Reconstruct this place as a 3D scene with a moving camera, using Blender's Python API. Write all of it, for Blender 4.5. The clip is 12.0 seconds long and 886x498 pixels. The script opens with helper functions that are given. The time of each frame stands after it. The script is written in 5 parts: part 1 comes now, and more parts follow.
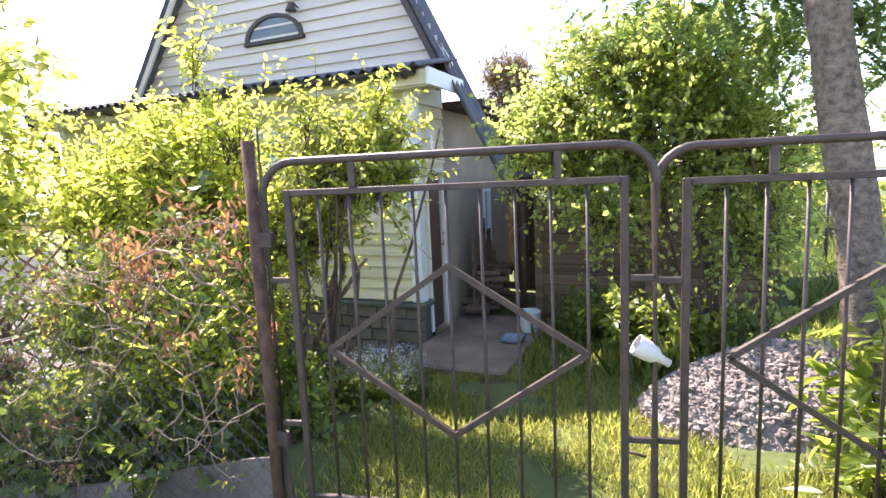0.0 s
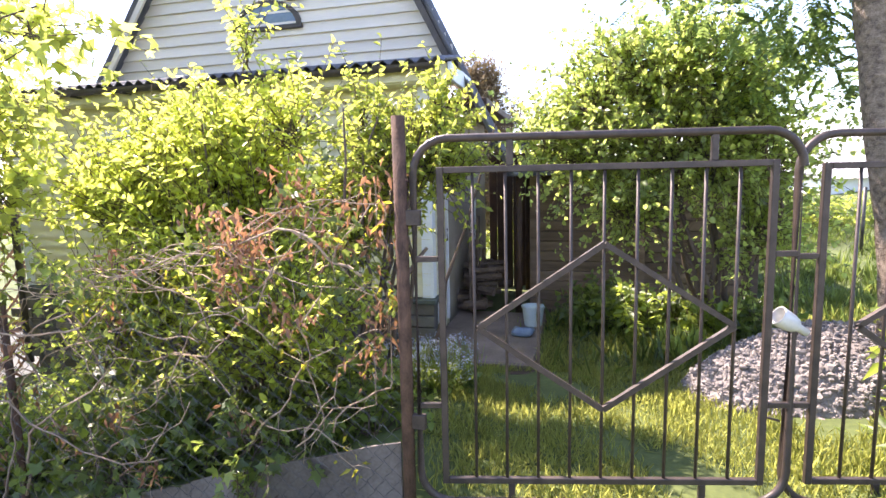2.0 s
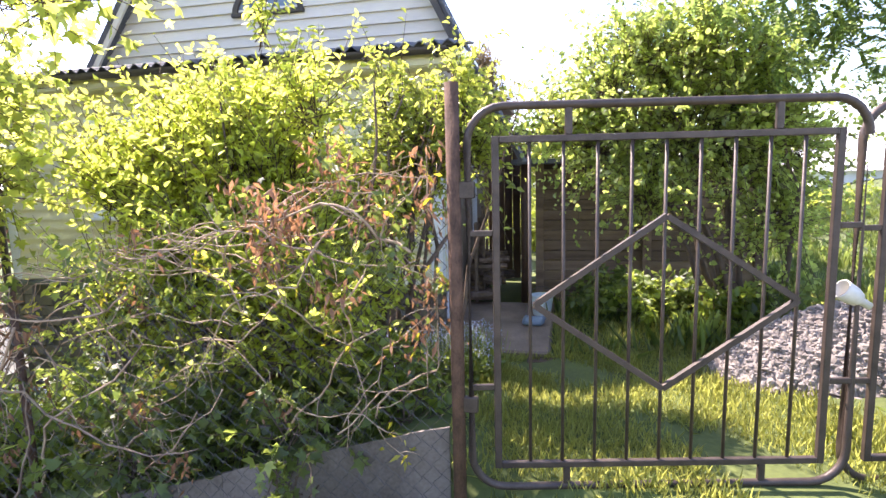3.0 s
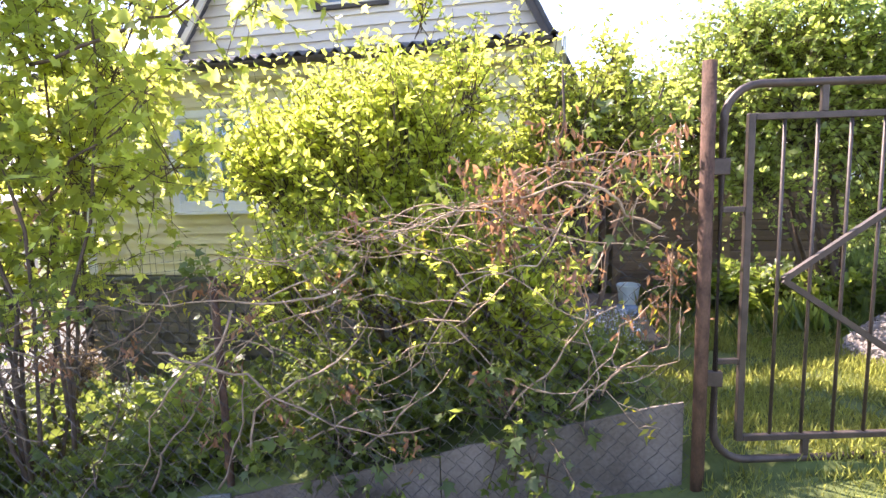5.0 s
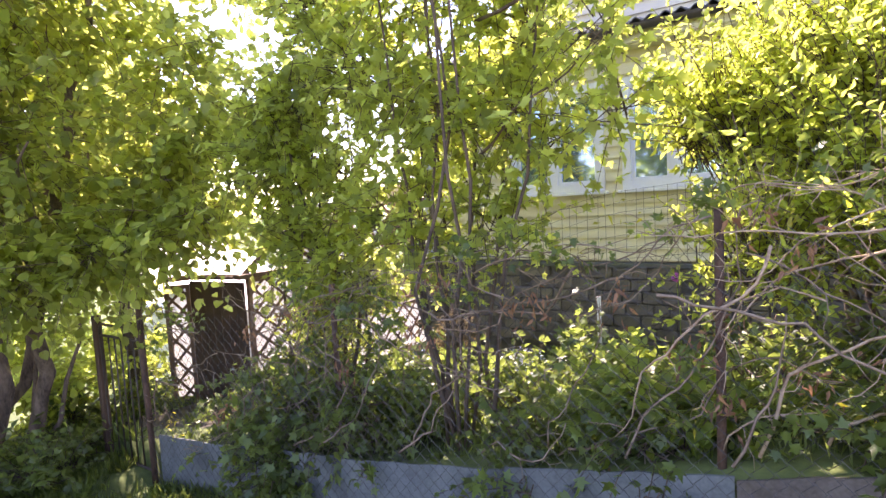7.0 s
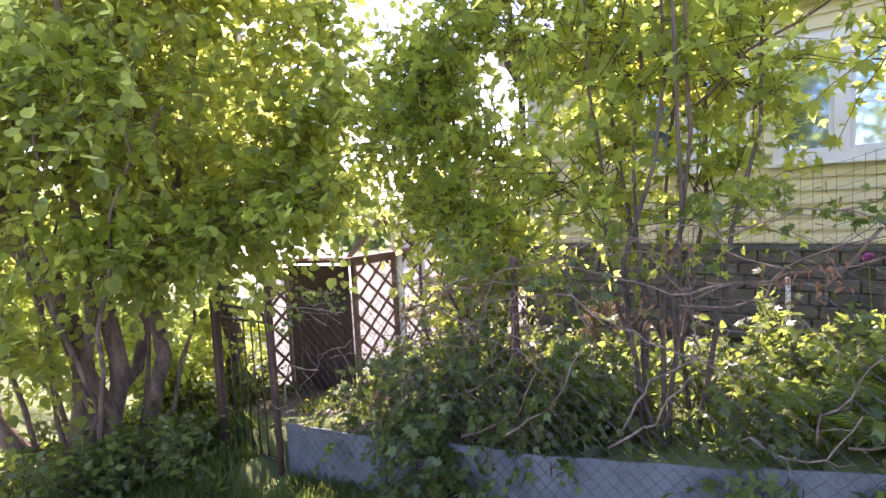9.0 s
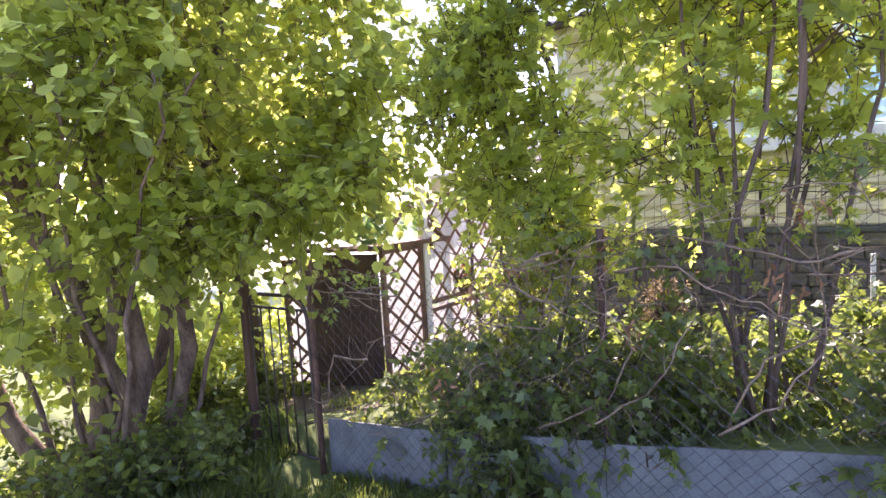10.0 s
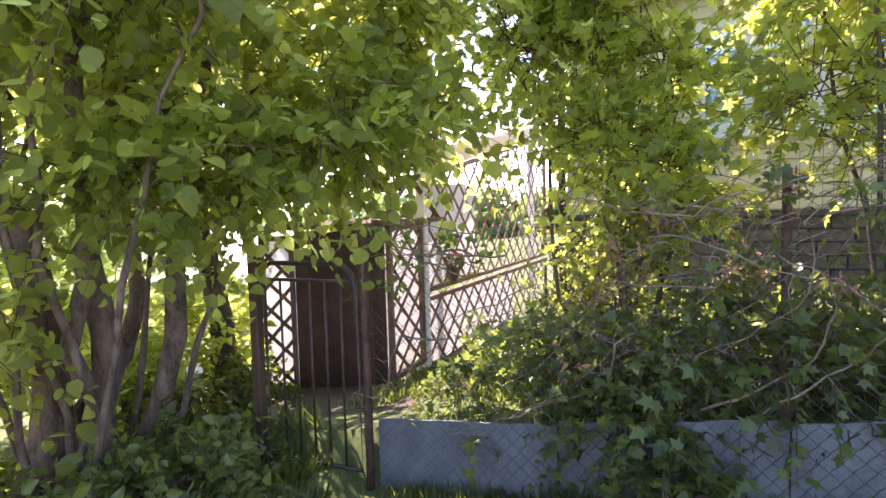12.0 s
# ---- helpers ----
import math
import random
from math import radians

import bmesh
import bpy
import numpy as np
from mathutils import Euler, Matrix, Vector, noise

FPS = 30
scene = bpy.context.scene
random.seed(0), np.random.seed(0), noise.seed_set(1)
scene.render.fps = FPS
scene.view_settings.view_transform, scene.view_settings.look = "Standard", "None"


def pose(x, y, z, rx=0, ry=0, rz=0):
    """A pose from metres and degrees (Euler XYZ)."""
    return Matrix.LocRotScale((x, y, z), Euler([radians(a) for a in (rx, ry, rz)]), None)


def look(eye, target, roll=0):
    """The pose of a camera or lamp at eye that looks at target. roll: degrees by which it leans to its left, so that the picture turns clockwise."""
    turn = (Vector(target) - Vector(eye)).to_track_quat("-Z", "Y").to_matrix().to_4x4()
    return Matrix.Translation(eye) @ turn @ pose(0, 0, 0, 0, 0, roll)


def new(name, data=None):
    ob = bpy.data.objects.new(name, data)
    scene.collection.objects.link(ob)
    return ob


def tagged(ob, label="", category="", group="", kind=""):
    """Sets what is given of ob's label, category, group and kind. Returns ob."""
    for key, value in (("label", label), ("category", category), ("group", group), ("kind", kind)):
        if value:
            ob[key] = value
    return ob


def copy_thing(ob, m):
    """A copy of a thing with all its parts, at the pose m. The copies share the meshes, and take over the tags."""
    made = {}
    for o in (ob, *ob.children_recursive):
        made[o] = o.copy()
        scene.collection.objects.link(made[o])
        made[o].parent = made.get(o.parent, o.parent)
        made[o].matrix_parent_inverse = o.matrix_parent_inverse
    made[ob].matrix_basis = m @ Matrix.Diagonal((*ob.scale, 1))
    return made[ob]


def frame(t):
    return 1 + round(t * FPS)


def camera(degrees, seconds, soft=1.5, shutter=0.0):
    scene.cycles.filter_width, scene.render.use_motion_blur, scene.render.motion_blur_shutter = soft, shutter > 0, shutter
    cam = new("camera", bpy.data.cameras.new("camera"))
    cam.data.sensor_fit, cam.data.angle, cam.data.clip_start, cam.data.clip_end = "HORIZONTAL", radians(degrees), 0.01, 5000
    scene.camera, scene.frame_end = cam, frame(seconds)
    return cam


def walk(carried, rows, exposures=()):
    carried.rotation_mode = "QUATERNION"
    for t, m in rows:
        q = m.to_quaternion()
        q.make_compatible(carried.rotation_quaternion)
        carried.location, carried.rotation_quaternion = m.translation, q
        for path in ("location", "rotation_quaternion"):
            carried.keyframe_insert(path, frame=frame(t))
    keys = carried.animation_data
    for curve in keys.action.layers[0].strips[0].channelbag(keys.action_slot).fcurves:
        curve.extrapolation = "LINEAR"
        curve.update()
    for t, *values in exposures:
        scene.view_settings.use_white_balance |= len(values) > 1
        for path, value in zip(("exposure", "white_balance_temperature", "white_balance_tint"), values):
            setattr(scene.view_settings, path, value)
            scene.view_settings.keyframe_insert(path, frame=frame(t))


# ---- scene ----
cam = camera(78.1, 12.0)
PATH = [
    (0.0, look((-0.026, 0.025, 1.561), (-0.808, 1.847, 1.295), -2.6)),
    (0.5, look((-0.297, -0.082, 1.564), (-0.955, 1.789, 1.304), -1.8)),
    (1.0, look((-0.600, -0.136, 1.517), (-1.204, 1.752, 1.256), -1.5)),
    (1.5, look((-0.817, -0.287, 1.491), (-1.373, 1.617, 1.236), -1.5)),
    (2.0, look((-0.971, -0.333, 1.476), (-1.473, 1.586, 1.224), -1.3)),
    (2.5, look((-1.116, -0.309, 1.413), (-1.583, 1.618, 1.157), -1.3)),
    (4.5, pose(-2.057, -0.472, 1.341, 81.99, 1.81, 10.50)),
    (5.0, pose(-2.376, -0.585, 1.313, 82.39, 1.83, 11.57)),
    (5.5, pose(-2.761, -0.582, 1.132, 83.83, 1.22, 18.45)),
    (6.0, pose(-3.099, -0.689, 0.975, 85.23, 2.45, 26.55)),
    (6.5, pose(-3.419, -0.729, 0.940, 85.57, 2.92, 31.66)),
    (7.0, pose(-3.777, -0.749, 0.919, 85.38, 3.09, 34.86)),
    (7.5, pose(-4.044, -0.847, 0.866, 85.78, 3.35, 37.46)),
    (9.5, pose(-5.131, -1.057, 0.702, 85.11, 3.00, 37.73)),
    (10.0, pose(-5.438, -1.110, 0.607, 85.33, 3.40, 36.44)),
    (10.5, pose(-5.797, -1.169, 0.522, 85.61, 3.02, 34.12)),
    (11.0, pose(-6.211, -1.188, 0.450, 85.67, 2.62, 31.72)),
    (11.5, pose(-6.550, -1.241, 0.375, 86.01, 2.19, 28.48)),
    (12.0, pose(-6.936, -1.183, 0.256, 86.11, 1.54, 24.86)),
]
walk(cam, PATH, [(0.0, 2.0, 6600, 29), (4.5, 2.10, 6650, 31), (6.0, 2.20, 6850, 35), (7.5, 2.26, 6850, 40), (9.5, 2.34, 6550, 43), (11.0, 2.38, 6550, 43), (11.5, 2.37, 6600, 42), (12.0, 2.18, 6750, 37)])

# ---- world, sun, exposure ----
SUN_YAW, SUN_EL = 56.0, 51.0
world = bpy.data.worlds.new("world")
scene.world = world
world.use_nodes = True
wn = world.node_tree.nodes
sky = wn.new("ShaderNodeTexSky")
sky.sky_type, sky.sun_disc = "NISHITA", False
sky.sun_elevation, sky.sun_rotation = radians(SUN_EL), radians(360 - SUN_YAW)
sky.air_density, sky.dust_density, sky.ozone_density = 1.0, 0.4, 1.1
wn["Background"].inputs["Strength"].default_value = 0.155
world.node_tree.links.new(sky.outputs["Color"], wn["Background"].inputs["Color"])
sun = new("sun", bpy.data.lights.new("sun", "SUN"))
sun.data.energy, sun.data.angle, sun.data.color = 4.6, radians(0.53), (1.0, 0.94, 0.82)
SUN_DIR = Vector((-math.sin(radians(SUN_YAW)) * math.cos(radians(SUN_EL)), math.cos(radians(SUN_YAW)) * math.cos(radians(SUN_EL)), math.sin(radians(SUN_EL))))
sun.matrix_world = look(SUN_DIR * 60, (0, 0, 0))

rng = np.random.default_rng(7)


# ---- materials ----
def material(name, dark, light, rough=0.7, scale=6.0, fine=60.0, bump=0.3, metal=0.0, per_object=0.0, stretch=(1, 1, 1), spec=0.4):
    """A surface that varies between two colours at two scales, with fine relief."""
    m = bpy.data.materials.new(name)
    m.use_nodes = True
    n, l = m.node_tree.nodes, m.node_tree.links
    bsdf = n["Principled BSDF"]
    co, mp = n.new("ShaderNodeTexCoord"), n.new("ShaderNodeMapping")
    mp.inputs["Scale"].default_value = stretch
    l.new(co.outputs["Object"], mp.inputs["Vector"])
    a, b = n.new("ShaderNodeTexNoise"), n.new("ShaderNodeTexNoise")
    for tex, s, d in ((a, scale, 6.0), (b, fine, 3.0)):
        tex.inputs["Scale"].default_value, tex.inputs["Detail"].default_value = s, d
        l.new(mp.outputs["Vector"], tex.inputs["Vector"])
    mix = n.new("ShaderNodeMath")
    mix.operation = "MULTIPLY_ADD"
    l.new(b.outputs["Fac"], mix.inputs[0])
    mix.inputs[1].default_value = 0.45
    l.new(a.outputs["Fac"], mix.inputs[2])
    ramp = n.new("ShaderNodeValToRGB")
    ramp.color_ramp.elements[0].position, ramp.color_ramp.elements[1].position = 0.5, 0.95
    ramp.color_ramp.elements[0].color, ramp.color_ramp.elements[1].color = (*dark, 1), (*light, 1)
    l.new(mix.outputs[0], ramp.inputs["Fac"])
    col = ramp.outputs["Color"]
    if per_object:
        info, hsv, mr = n.new("ShaderNodeObjectInfo"), n.new("ShaderNodeHueSaturation"), n.new("ShaderNodeMapRange")
        mr.inputs["To Min"].default_value, mr.inputs["To Max"].default_value = 1 - per_object, 1 + per_object
        l.new(info.outputs["Random"], mr.inputs["Value"])
        l.new(mr.outputs["Result"], hsv.inputs["Value"])
        l.new(col, hsv.inputs["Color"])
        col = hsv.outputs["Color"]
    l.new(col, bsdf.inputs["Base Color"])
    bsdf.inputs["Roughness"].default_value, bsdf.inputs["Metallic"].default_value = rough, metal
    bsdf.inputs["Specular IOR Level"].default_value = spec
    if bump:
        bp = n.new("ShaderNodeBump")
        bp.inputs["Strength"].default_value, bp.inputs["Distance"].default_value = bump, 0.01
        l.new(mix.outputs[0], bp.inputs["Height"])
        l.new(bp.outputs["Normal"], bsdf.inputs["Normal"])
    return m


def leaf_material(name, dark, light, through_colour, share=0.5, rough=0.45):
    """Leaves: each island has its own tint, and light shines through."""
    m = bpy.data.materials.new(name)
    m.use_nodes = True
    n, l = m.node_tree.nodes, m.node_tree.links
    bsdf, out = n["Principled BSDF"], n["Material Output"]
    geo, ramp = n.new("ShaderNodeNewGeometry"), n.new("ShaderNodeValToRGB")
    ramp.color_ramp.elements[0].color, ramp.color_ramp.elements[1].color = (*dark, 1), (*light, 1)
    l.new(geo.outputs["Random Per Island"], ramp.inputs["Fac"])
    l.new(ramp.outputs["Color"], bsdf.inputs["Base Color"])
    bsdf.inputs["Roughness"].default_value = rough
    bsdf.inputs["Specular IOR Level"].default_value = 0.6
    tl, mix = n.new("ShaderNodeBsdfTranslucent"), n.new("ShaderNodeMixShader")
    hsv, mr = n.new("ShaderNodeHueSaturation"), n.new("ShaderNodeMapRange")
    mr.inputs["To Min"].default_value, mr.inputs["To Max"].default_value = 0.6, 1.25
    l.new(geo.outputs["Random Per Island"], mr.inputs["Value"])
    l.new(mr.outputs["Result"], hsv.inputs["Value"])
    hsv.inputs["Color"].default_value = (*through_colour, 1)
    l.new(hsv.outputs["Color"], tl.inputs["Color"])
    mix.inputs["Fac"].default_value = share
    l.new(bsdf.outputs["BSDF"], mix.inputs[1])
    l.new(tl.outputs["BSDF"], mix.inputs[2])
    l.new(mix.outputs["Shader"], out.inputs["Surface"])
    return m


def glass_material():
    m = bpy.data.materials.new("window_glass")
    m.use_nodes = True
    b = m.node_tree.nodes["Principled BSDF"]
    b.inputs["Metallic"].default_value, b.inputs["Roughness"].default_value = 0.85, 0.07
    # Blue in the base colour imitates sky reflected in the panes.
    b.inputs["Base Color"].default_value = (0.44, 0.60, 0.84, 1)
    return m


M_SIDING = material("cream_siding", (0.62, 0.56, 0.36), (0.74, 0.69, 0.47), 0.55, 1.5, 30, 0.12, per_object=0.05, stretch=(0.4, 1, 3))
M_GABLE = material("pale_siding", (0.60, 0.54, 0.45), (0.72, 0.65, 0.55), 0.6, 1.2, 30, 0.12, per_object=0.05, stretch=(0.4, 1, 3))
M_WHITE = material("white_paint", (0.72, 0.73, 0.74), (0.82, 0.83, 0.84), 0.45, 3, 50, 0.08)
M_CREAM = material("cream_paint", (0.60, 0.55, 0.36), (0.72, 0.66, 0.42), 0.5, 3, 40, 0.1)
M_STONE = material("grey_stone", (0.10, 0.088, 0.070), (0.18, 0.158, 0.127), 0.85, 5, 70, 0.6, per_object=0.15)
M_MORTAR = material("mortar", (0.085, 0.077, 0.064), (0.135, 0.125, 0.105), 0.9, 8, 90, 0.5)
M_LEDGE = material("green_grey_paint", (0.065, 0.075, 0.06), (0.12, 0.13, 0.105), 0.7, 4, 60, 0.3)
M_STUCCO = material("grey_stucco", (0.24, 0.195, 0.145), (0.38, 0.315, 0.24), 0.9, 2.0, 120, 0.6)
M_PALEROOF = material("pale_corrugated_sheet", (0.42, 0.41, 0.40), (0.60, 0.59, 0.57), 0.6, 3, 60, 0.2)
M_ROOF = material("dark_slate_sheet", (0.075, 0.078, 0.085), (0.15, 0.15, 0.16), 0.75, 3, 60, 0.4)
M_GUTTER = material("brown_gutter", (0.045, 0.036, 0.03), (0.085, 0.068, 0.055), 0.5, 5, 60, 0.15)
M_DOOR = material("brown_door_paint", (0.075, 0.04, 0.03), (0.13, 0.07, 0.05), 0.5, 4, 60, 0.25, stretch=(1, 1, 0.2))
M_IRON = material("rusty_brown_iron", (0.042, 0.031, 0.026), (0.085, 0.062, 0.050), 0.5, 14, 150, 0.25, metal=0.25, spec=0.5)
M_POST = material("rusty_pipe", (0.050, 0.031, 0.022), (0.15, 0.086, 0.058), 0.85, 22, 140, 0.7, spec=0.2, stretch=(1, 1, 0.5))
M_WIRE = material("galvanised_wire", (0.05, 0.048, 0.045), (0.12, 0.11, 0.10), 0.5, 8, 80, 0.0, metal=0.6)
M_SHEET = material("grey_slate_board", (0.09, 0.101, 0.099), (0.195, 0.215, 0.21), 0.8, 3.5, 60, 0.4, per_object=0.08)
M_SHEETDIRT = material("dirty_slate_board", (0.085, 0.068, 0.052), (0.20, 0.17, 0.145), 0.85, 3.0, 60, 0.5, per_object=0.08)
M_SOIL = material("garden_soil", (0.035, 0.028, 0.02), (0.10, 0.085, 0.055), 0.95, 3, 40, 0.9)
M_GROUND = material("ground_grass", (0.055, 0.075, 0.022), (0.12, 0.15, 0.04), 0.95, 1.2, 30, 0.8)
M_GRAVEL = material("gravel_heap", (0.15, 0.13, 0.115), (0.30, 0.265, 0.235), 0.9, 10, 60, 0.9)
M_LANE = material("dirt_lane", (0.10, 0.085, 0.065), (0.22, 0.19, 0.15), 0.95, 1.5, 60, 0.9)
M_CONCRETE = material("old_concrete", (0.15, 0.108, 0.08), (0.27, 0.205, 0.155), 0.9, 3, 70, 0.5)
M_PLANK = material("weathered_plank", (0.115, 0.075, 0.048), (0.24, 0.165, 0.11), 0.85, 3, 50, 0.5, per_object=0.25, stretch=(0.3, 1, 4))
M_DARKWOOD = material("dark_stained_wood", (0.05, 0.027, 0.018), (0.10, 0.055, 0.035), 0.65, 4, 60, 0.3, per_object=0.15)
M_LATH = material("brown_lath", (0.12, 0.07, 0.045), (0.22, 0.13, 0.085), 0.7, 5, 60, 0.3, per_object=0.15)
M_BARK = material("grey_bark", (0.065, 0.045, 0.033), (0.27, 0.19, 0.138), 0.92, 14, 70, 1.6, stretch=(1, 1, 0.35))
M_BARK2 = material("brown_bark", (0.06, 0.042, 0.03), (0.15, 0.105, 0.075), 0.9, 9, 60, 0.8, stretch=(1, 1, 0.4))
M_ROWANBARK = material("rowan_bark", (0.085, 0.064, 0.046), (0.31, 0.245, 0.185), 0.92, 24, 120, 1.8, stretch=(1, 1, 1.2))
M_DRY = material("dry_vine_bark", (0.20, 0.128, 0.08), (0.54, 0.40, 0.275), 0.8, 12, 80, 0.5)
M_PLASTIC = material("white_plastic", (0.50, 0.49, 0.45), (0.66, 0.64, 0.58), 0.3, 5, 60, 0.05)
M_BUCKET = material("pale_blue_plastic", (0.50, 0.58, 0.60), (0.64, 0.71, 0.72), 0.4, 5, 60, 0.05)
M_BLUE = material("blue_tarp", (0.12, 0.17, 0.24), (0.22, 0.28, 0.36), 0.6, 6, 60, 0.3)
M_CLUTTER = material("split_logs", (0.06, 0.04, 0.03), (0.20, 0.14, 0.10), 0.9, 8, 60, 0.6, per_object=0.3)
M_GLASS = glass_material()
M_CURTAIN = material("pale_curtain", (0.40, 0.42, 0.44), (0.55, 0.57, 0.58), 0.9, 4, 60, 0.1)
M_ARC = material("blue_window_foil", (0.10, 0.16, 0.24), (0.16, 0.22, 0.30), 0.12, 3, 30, 0.0, spec=0.7)

L_LILAC = leaf_material("lilac_leaf", (0.12, 0.17, 0.025), (0.26, 0.31, 0.05), (0.80, 0.88, 0.16), 0.70, 0.36)
L_SHRUB = leaf_material("shrub_leaf", (0.09, 0.13, 0.02), (0.22, 0.27, 0.045), (0.68, 0.76, 0.13), 0.55, 0.36)
L_APPLE = leaf_material("plum_leaf", (0.11, 0.16, 0.045), (0.26, 0.31, 0.10), (0.68, 0.80, 0.19), 0.62, 0.36)
L_ROWAN = leaf_material("rowan_leaf", (0.055, 0.105, 0.045), (0.13, 0.20, 0.075), (0.36, 0.50, 0.13), 0.5)
L_MAPLE = leaf_material("maple_leaf", (0.075, 0.125, 0.022), (0.18, 0.24, 0.04), (0.78, 0.85, 0.18), 0.68)
L_LINDEN = leaf_material("linden_leaf", (0.075, 0.12, 0.02), (0.17, 0.23, 0.035), (0.73, 0.79, 0.19), 0.66)
# Leaf colour darkened to carry the shade over bed and verge.
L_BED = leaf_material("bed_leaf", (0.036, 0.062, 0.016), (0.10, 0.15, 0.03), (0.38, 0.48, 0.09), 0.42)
L_FERN = leaf_material("fern_leaf", (0.07, 0.115, 0.02), (0.16, 0.22, 0.04), (0.52, 0.64, 0.10), 0.48)
L_BROWN = leaf_material("withered_leaf", (0.16, 0.078, 0.042), (0.38, 0.205, 0.115), (0.50, 0.25, 0.12), 0.38, 0.8)
L_YELLOW = leaf_material("yellow_green_leaf", (0.18, 0.20, 0.02), (0.34, 0.30, 0.03), (0.70, 0.62, 0.05), 0.5)
L_CONIFER = leaf_material("brown_conifer", (0.17, 0.128, 0.068), (0.35, 0.27, 0.155), (0.36, 0.25, 0.11), 0.25, 0.8)
L_BANK = leaf_material("bank_grass", (0.06, 0.095, 0.022), (0.15, 0.20, 0.045), (0.38, 0.48, 0.10), 0.42, 0.5)
L_GRASS = leaf_material("grass_blade", (0.11, 0.14, 0.03), (0.28, 0.30, 0.085), (0.62, 0.64, 0.15), 0.5, 0.5)
M_FILM = leaf_material("white_film", (0.72, 0.72, 0.72), (0.80, 0.80, 0.80), (0.85, 0.84, 0.82), 0.6, 0.5)
L_BLUE = leaf_material("blue_petal", (0.36, 0.42, 0.52), (0.58, 0.63, 0.68), (0.40, 0.50, 0.80), 0.4)
L_PINK = leaf_material("pink_petal", (0.55, 0.12, 0.45), (0.75, 0.25, 0.62), (0.80, 0.25, 0.65), 0.4)
L_RED = leaf_material("red_petal", (0.60, 0.06, 0.02), (0.80, 0.14, 0.04), (0.8, 0.15, 0.05), 0.3)


# ---- building helpers ----
def link_mesh(name, verts, faces, mat, parent=None, smooth=False):
    me = bpy.data.meshes.new(name)
    me.from_pydata([tuple(v) for v in verts], [], [tuple(f) for f in faces])
    me.materials.append(mat)
    if smooth:
        me.polygons.foreach_set("use_smooth", [True] * len(me.polygons))
    ob = new(name, me)
    if parent is not None:
        ob.parent = parent
    return ob


def part(name, bm, mat, parent=None, label="", smooth=False):
    """One bmesh as one mesh object under a thing or a part."""
    me = bpy.data.meshes.new(name)
    bmesh.ops.recalc_face_normals(bm, faces=bm.faces[:])
    bm.to_mesh(me)
    bm.free()
    me.materials.append(mat)
    if smooth:
        me.polygons.foreach_set("use_smooth", [True] * len(me.polygons))
    ob = new(name, me)
    if parent is not None:
        ob.parent = parent
    if label:
        tagged(ob, label)
    return ob


def thing(name, label, category, group="", kind=""):
    return tagged(new(name), label, category, group, kind)


def add_box(bm, x0, x1, y0, y1, z0, z1, bevel=0.0):
    v = [bm.verts.new((x, y, z)) for x in (x0, x1) for y in (y0, y1) for z in (z0, z1)]
    fs = [bm.faces.new([v[i] for i in q]) for q in ((0, 1, 3, 2), (4, 6, 7, 5), (0, 4, 5, 1), (2, 3, 7, 6), (0, 2, 6, 4), (1, 5, 7, 3))]
    if bevel:
        edges = list({e for f in fs for e in f.edges})
        bmesh.ops.bevel(bm, geom=edges, offset=bevel, segments=1, affect="EDGES")
    return fs


def box(name, x0, x1, y0, y1, z0, z1, mat, parent=None, bevel=0.004, label=""):
    bm = bmesh.new()
    add_box(bm, x0, x1, y0, y1, z0, z1, bevel)
    return part(name, bm, mat, parent, label)


def tube_data(paths, radii, sides=6, cap=True):
    """Vertices and faces of tapered tubes along lists of points."""
    V, F = [], []
    for pts, rad in zip(paths, radii):
        pts = np.asarray(pts, float)
        n = len(pts)
        rad = np.full(n, rad) if np.isscalar(rad) else np.asarray(rad, float)
        tan = np.gradient(pts, axis=0)
        tan /= np.linalg.norm(tan, axis=1)[:, None] + 1e-9
        ref = np.array([0.0, 0, 1]) if abs(tan[:, 2]).mean() < 0.8 else np.array([1.0, 0.0, 0])
        a = np.cross(tan, ref)
        a /= np.linalg.norm(a, axis=1)[:, None] + 1e-9
        b = np.cross(tan, a)
        ang = np.arange(sides) * 2 * np.pi / sides
        ring = pts[:, None] + rad[:, None, None] * (np.cos(ang)[None, :, None] * a[:, None] + np.sin(ang)[None, :, None] * b[:, None])
        o = len(V)
        V.extend(ring.reshape(-1, 3).tolist())
        for i in range(n - 1):
            for j in range(sides):
                k = (j + 1) % sides
                F.append((o + i * sides + j, o + i * sides + k, o + (i + 1) * sides + k, o + (i + 1) * sides + j))
        if cap:
            F.append(tuple(o + j for j in range(sides))[::-1])
            F.append(tuple(o + (n - 1) * sides + j for j in range(sides)))
    return V, F


def tubes(name, paths, radii, mat, parent=None, sides=6, smooth=True, label=""):
    V, F = tube_data(paths, radii, sides)
    ob = link_mesh(name, V, F, mat, parent, smooth)
    if label:
        tagged(ob, label)
    return ob


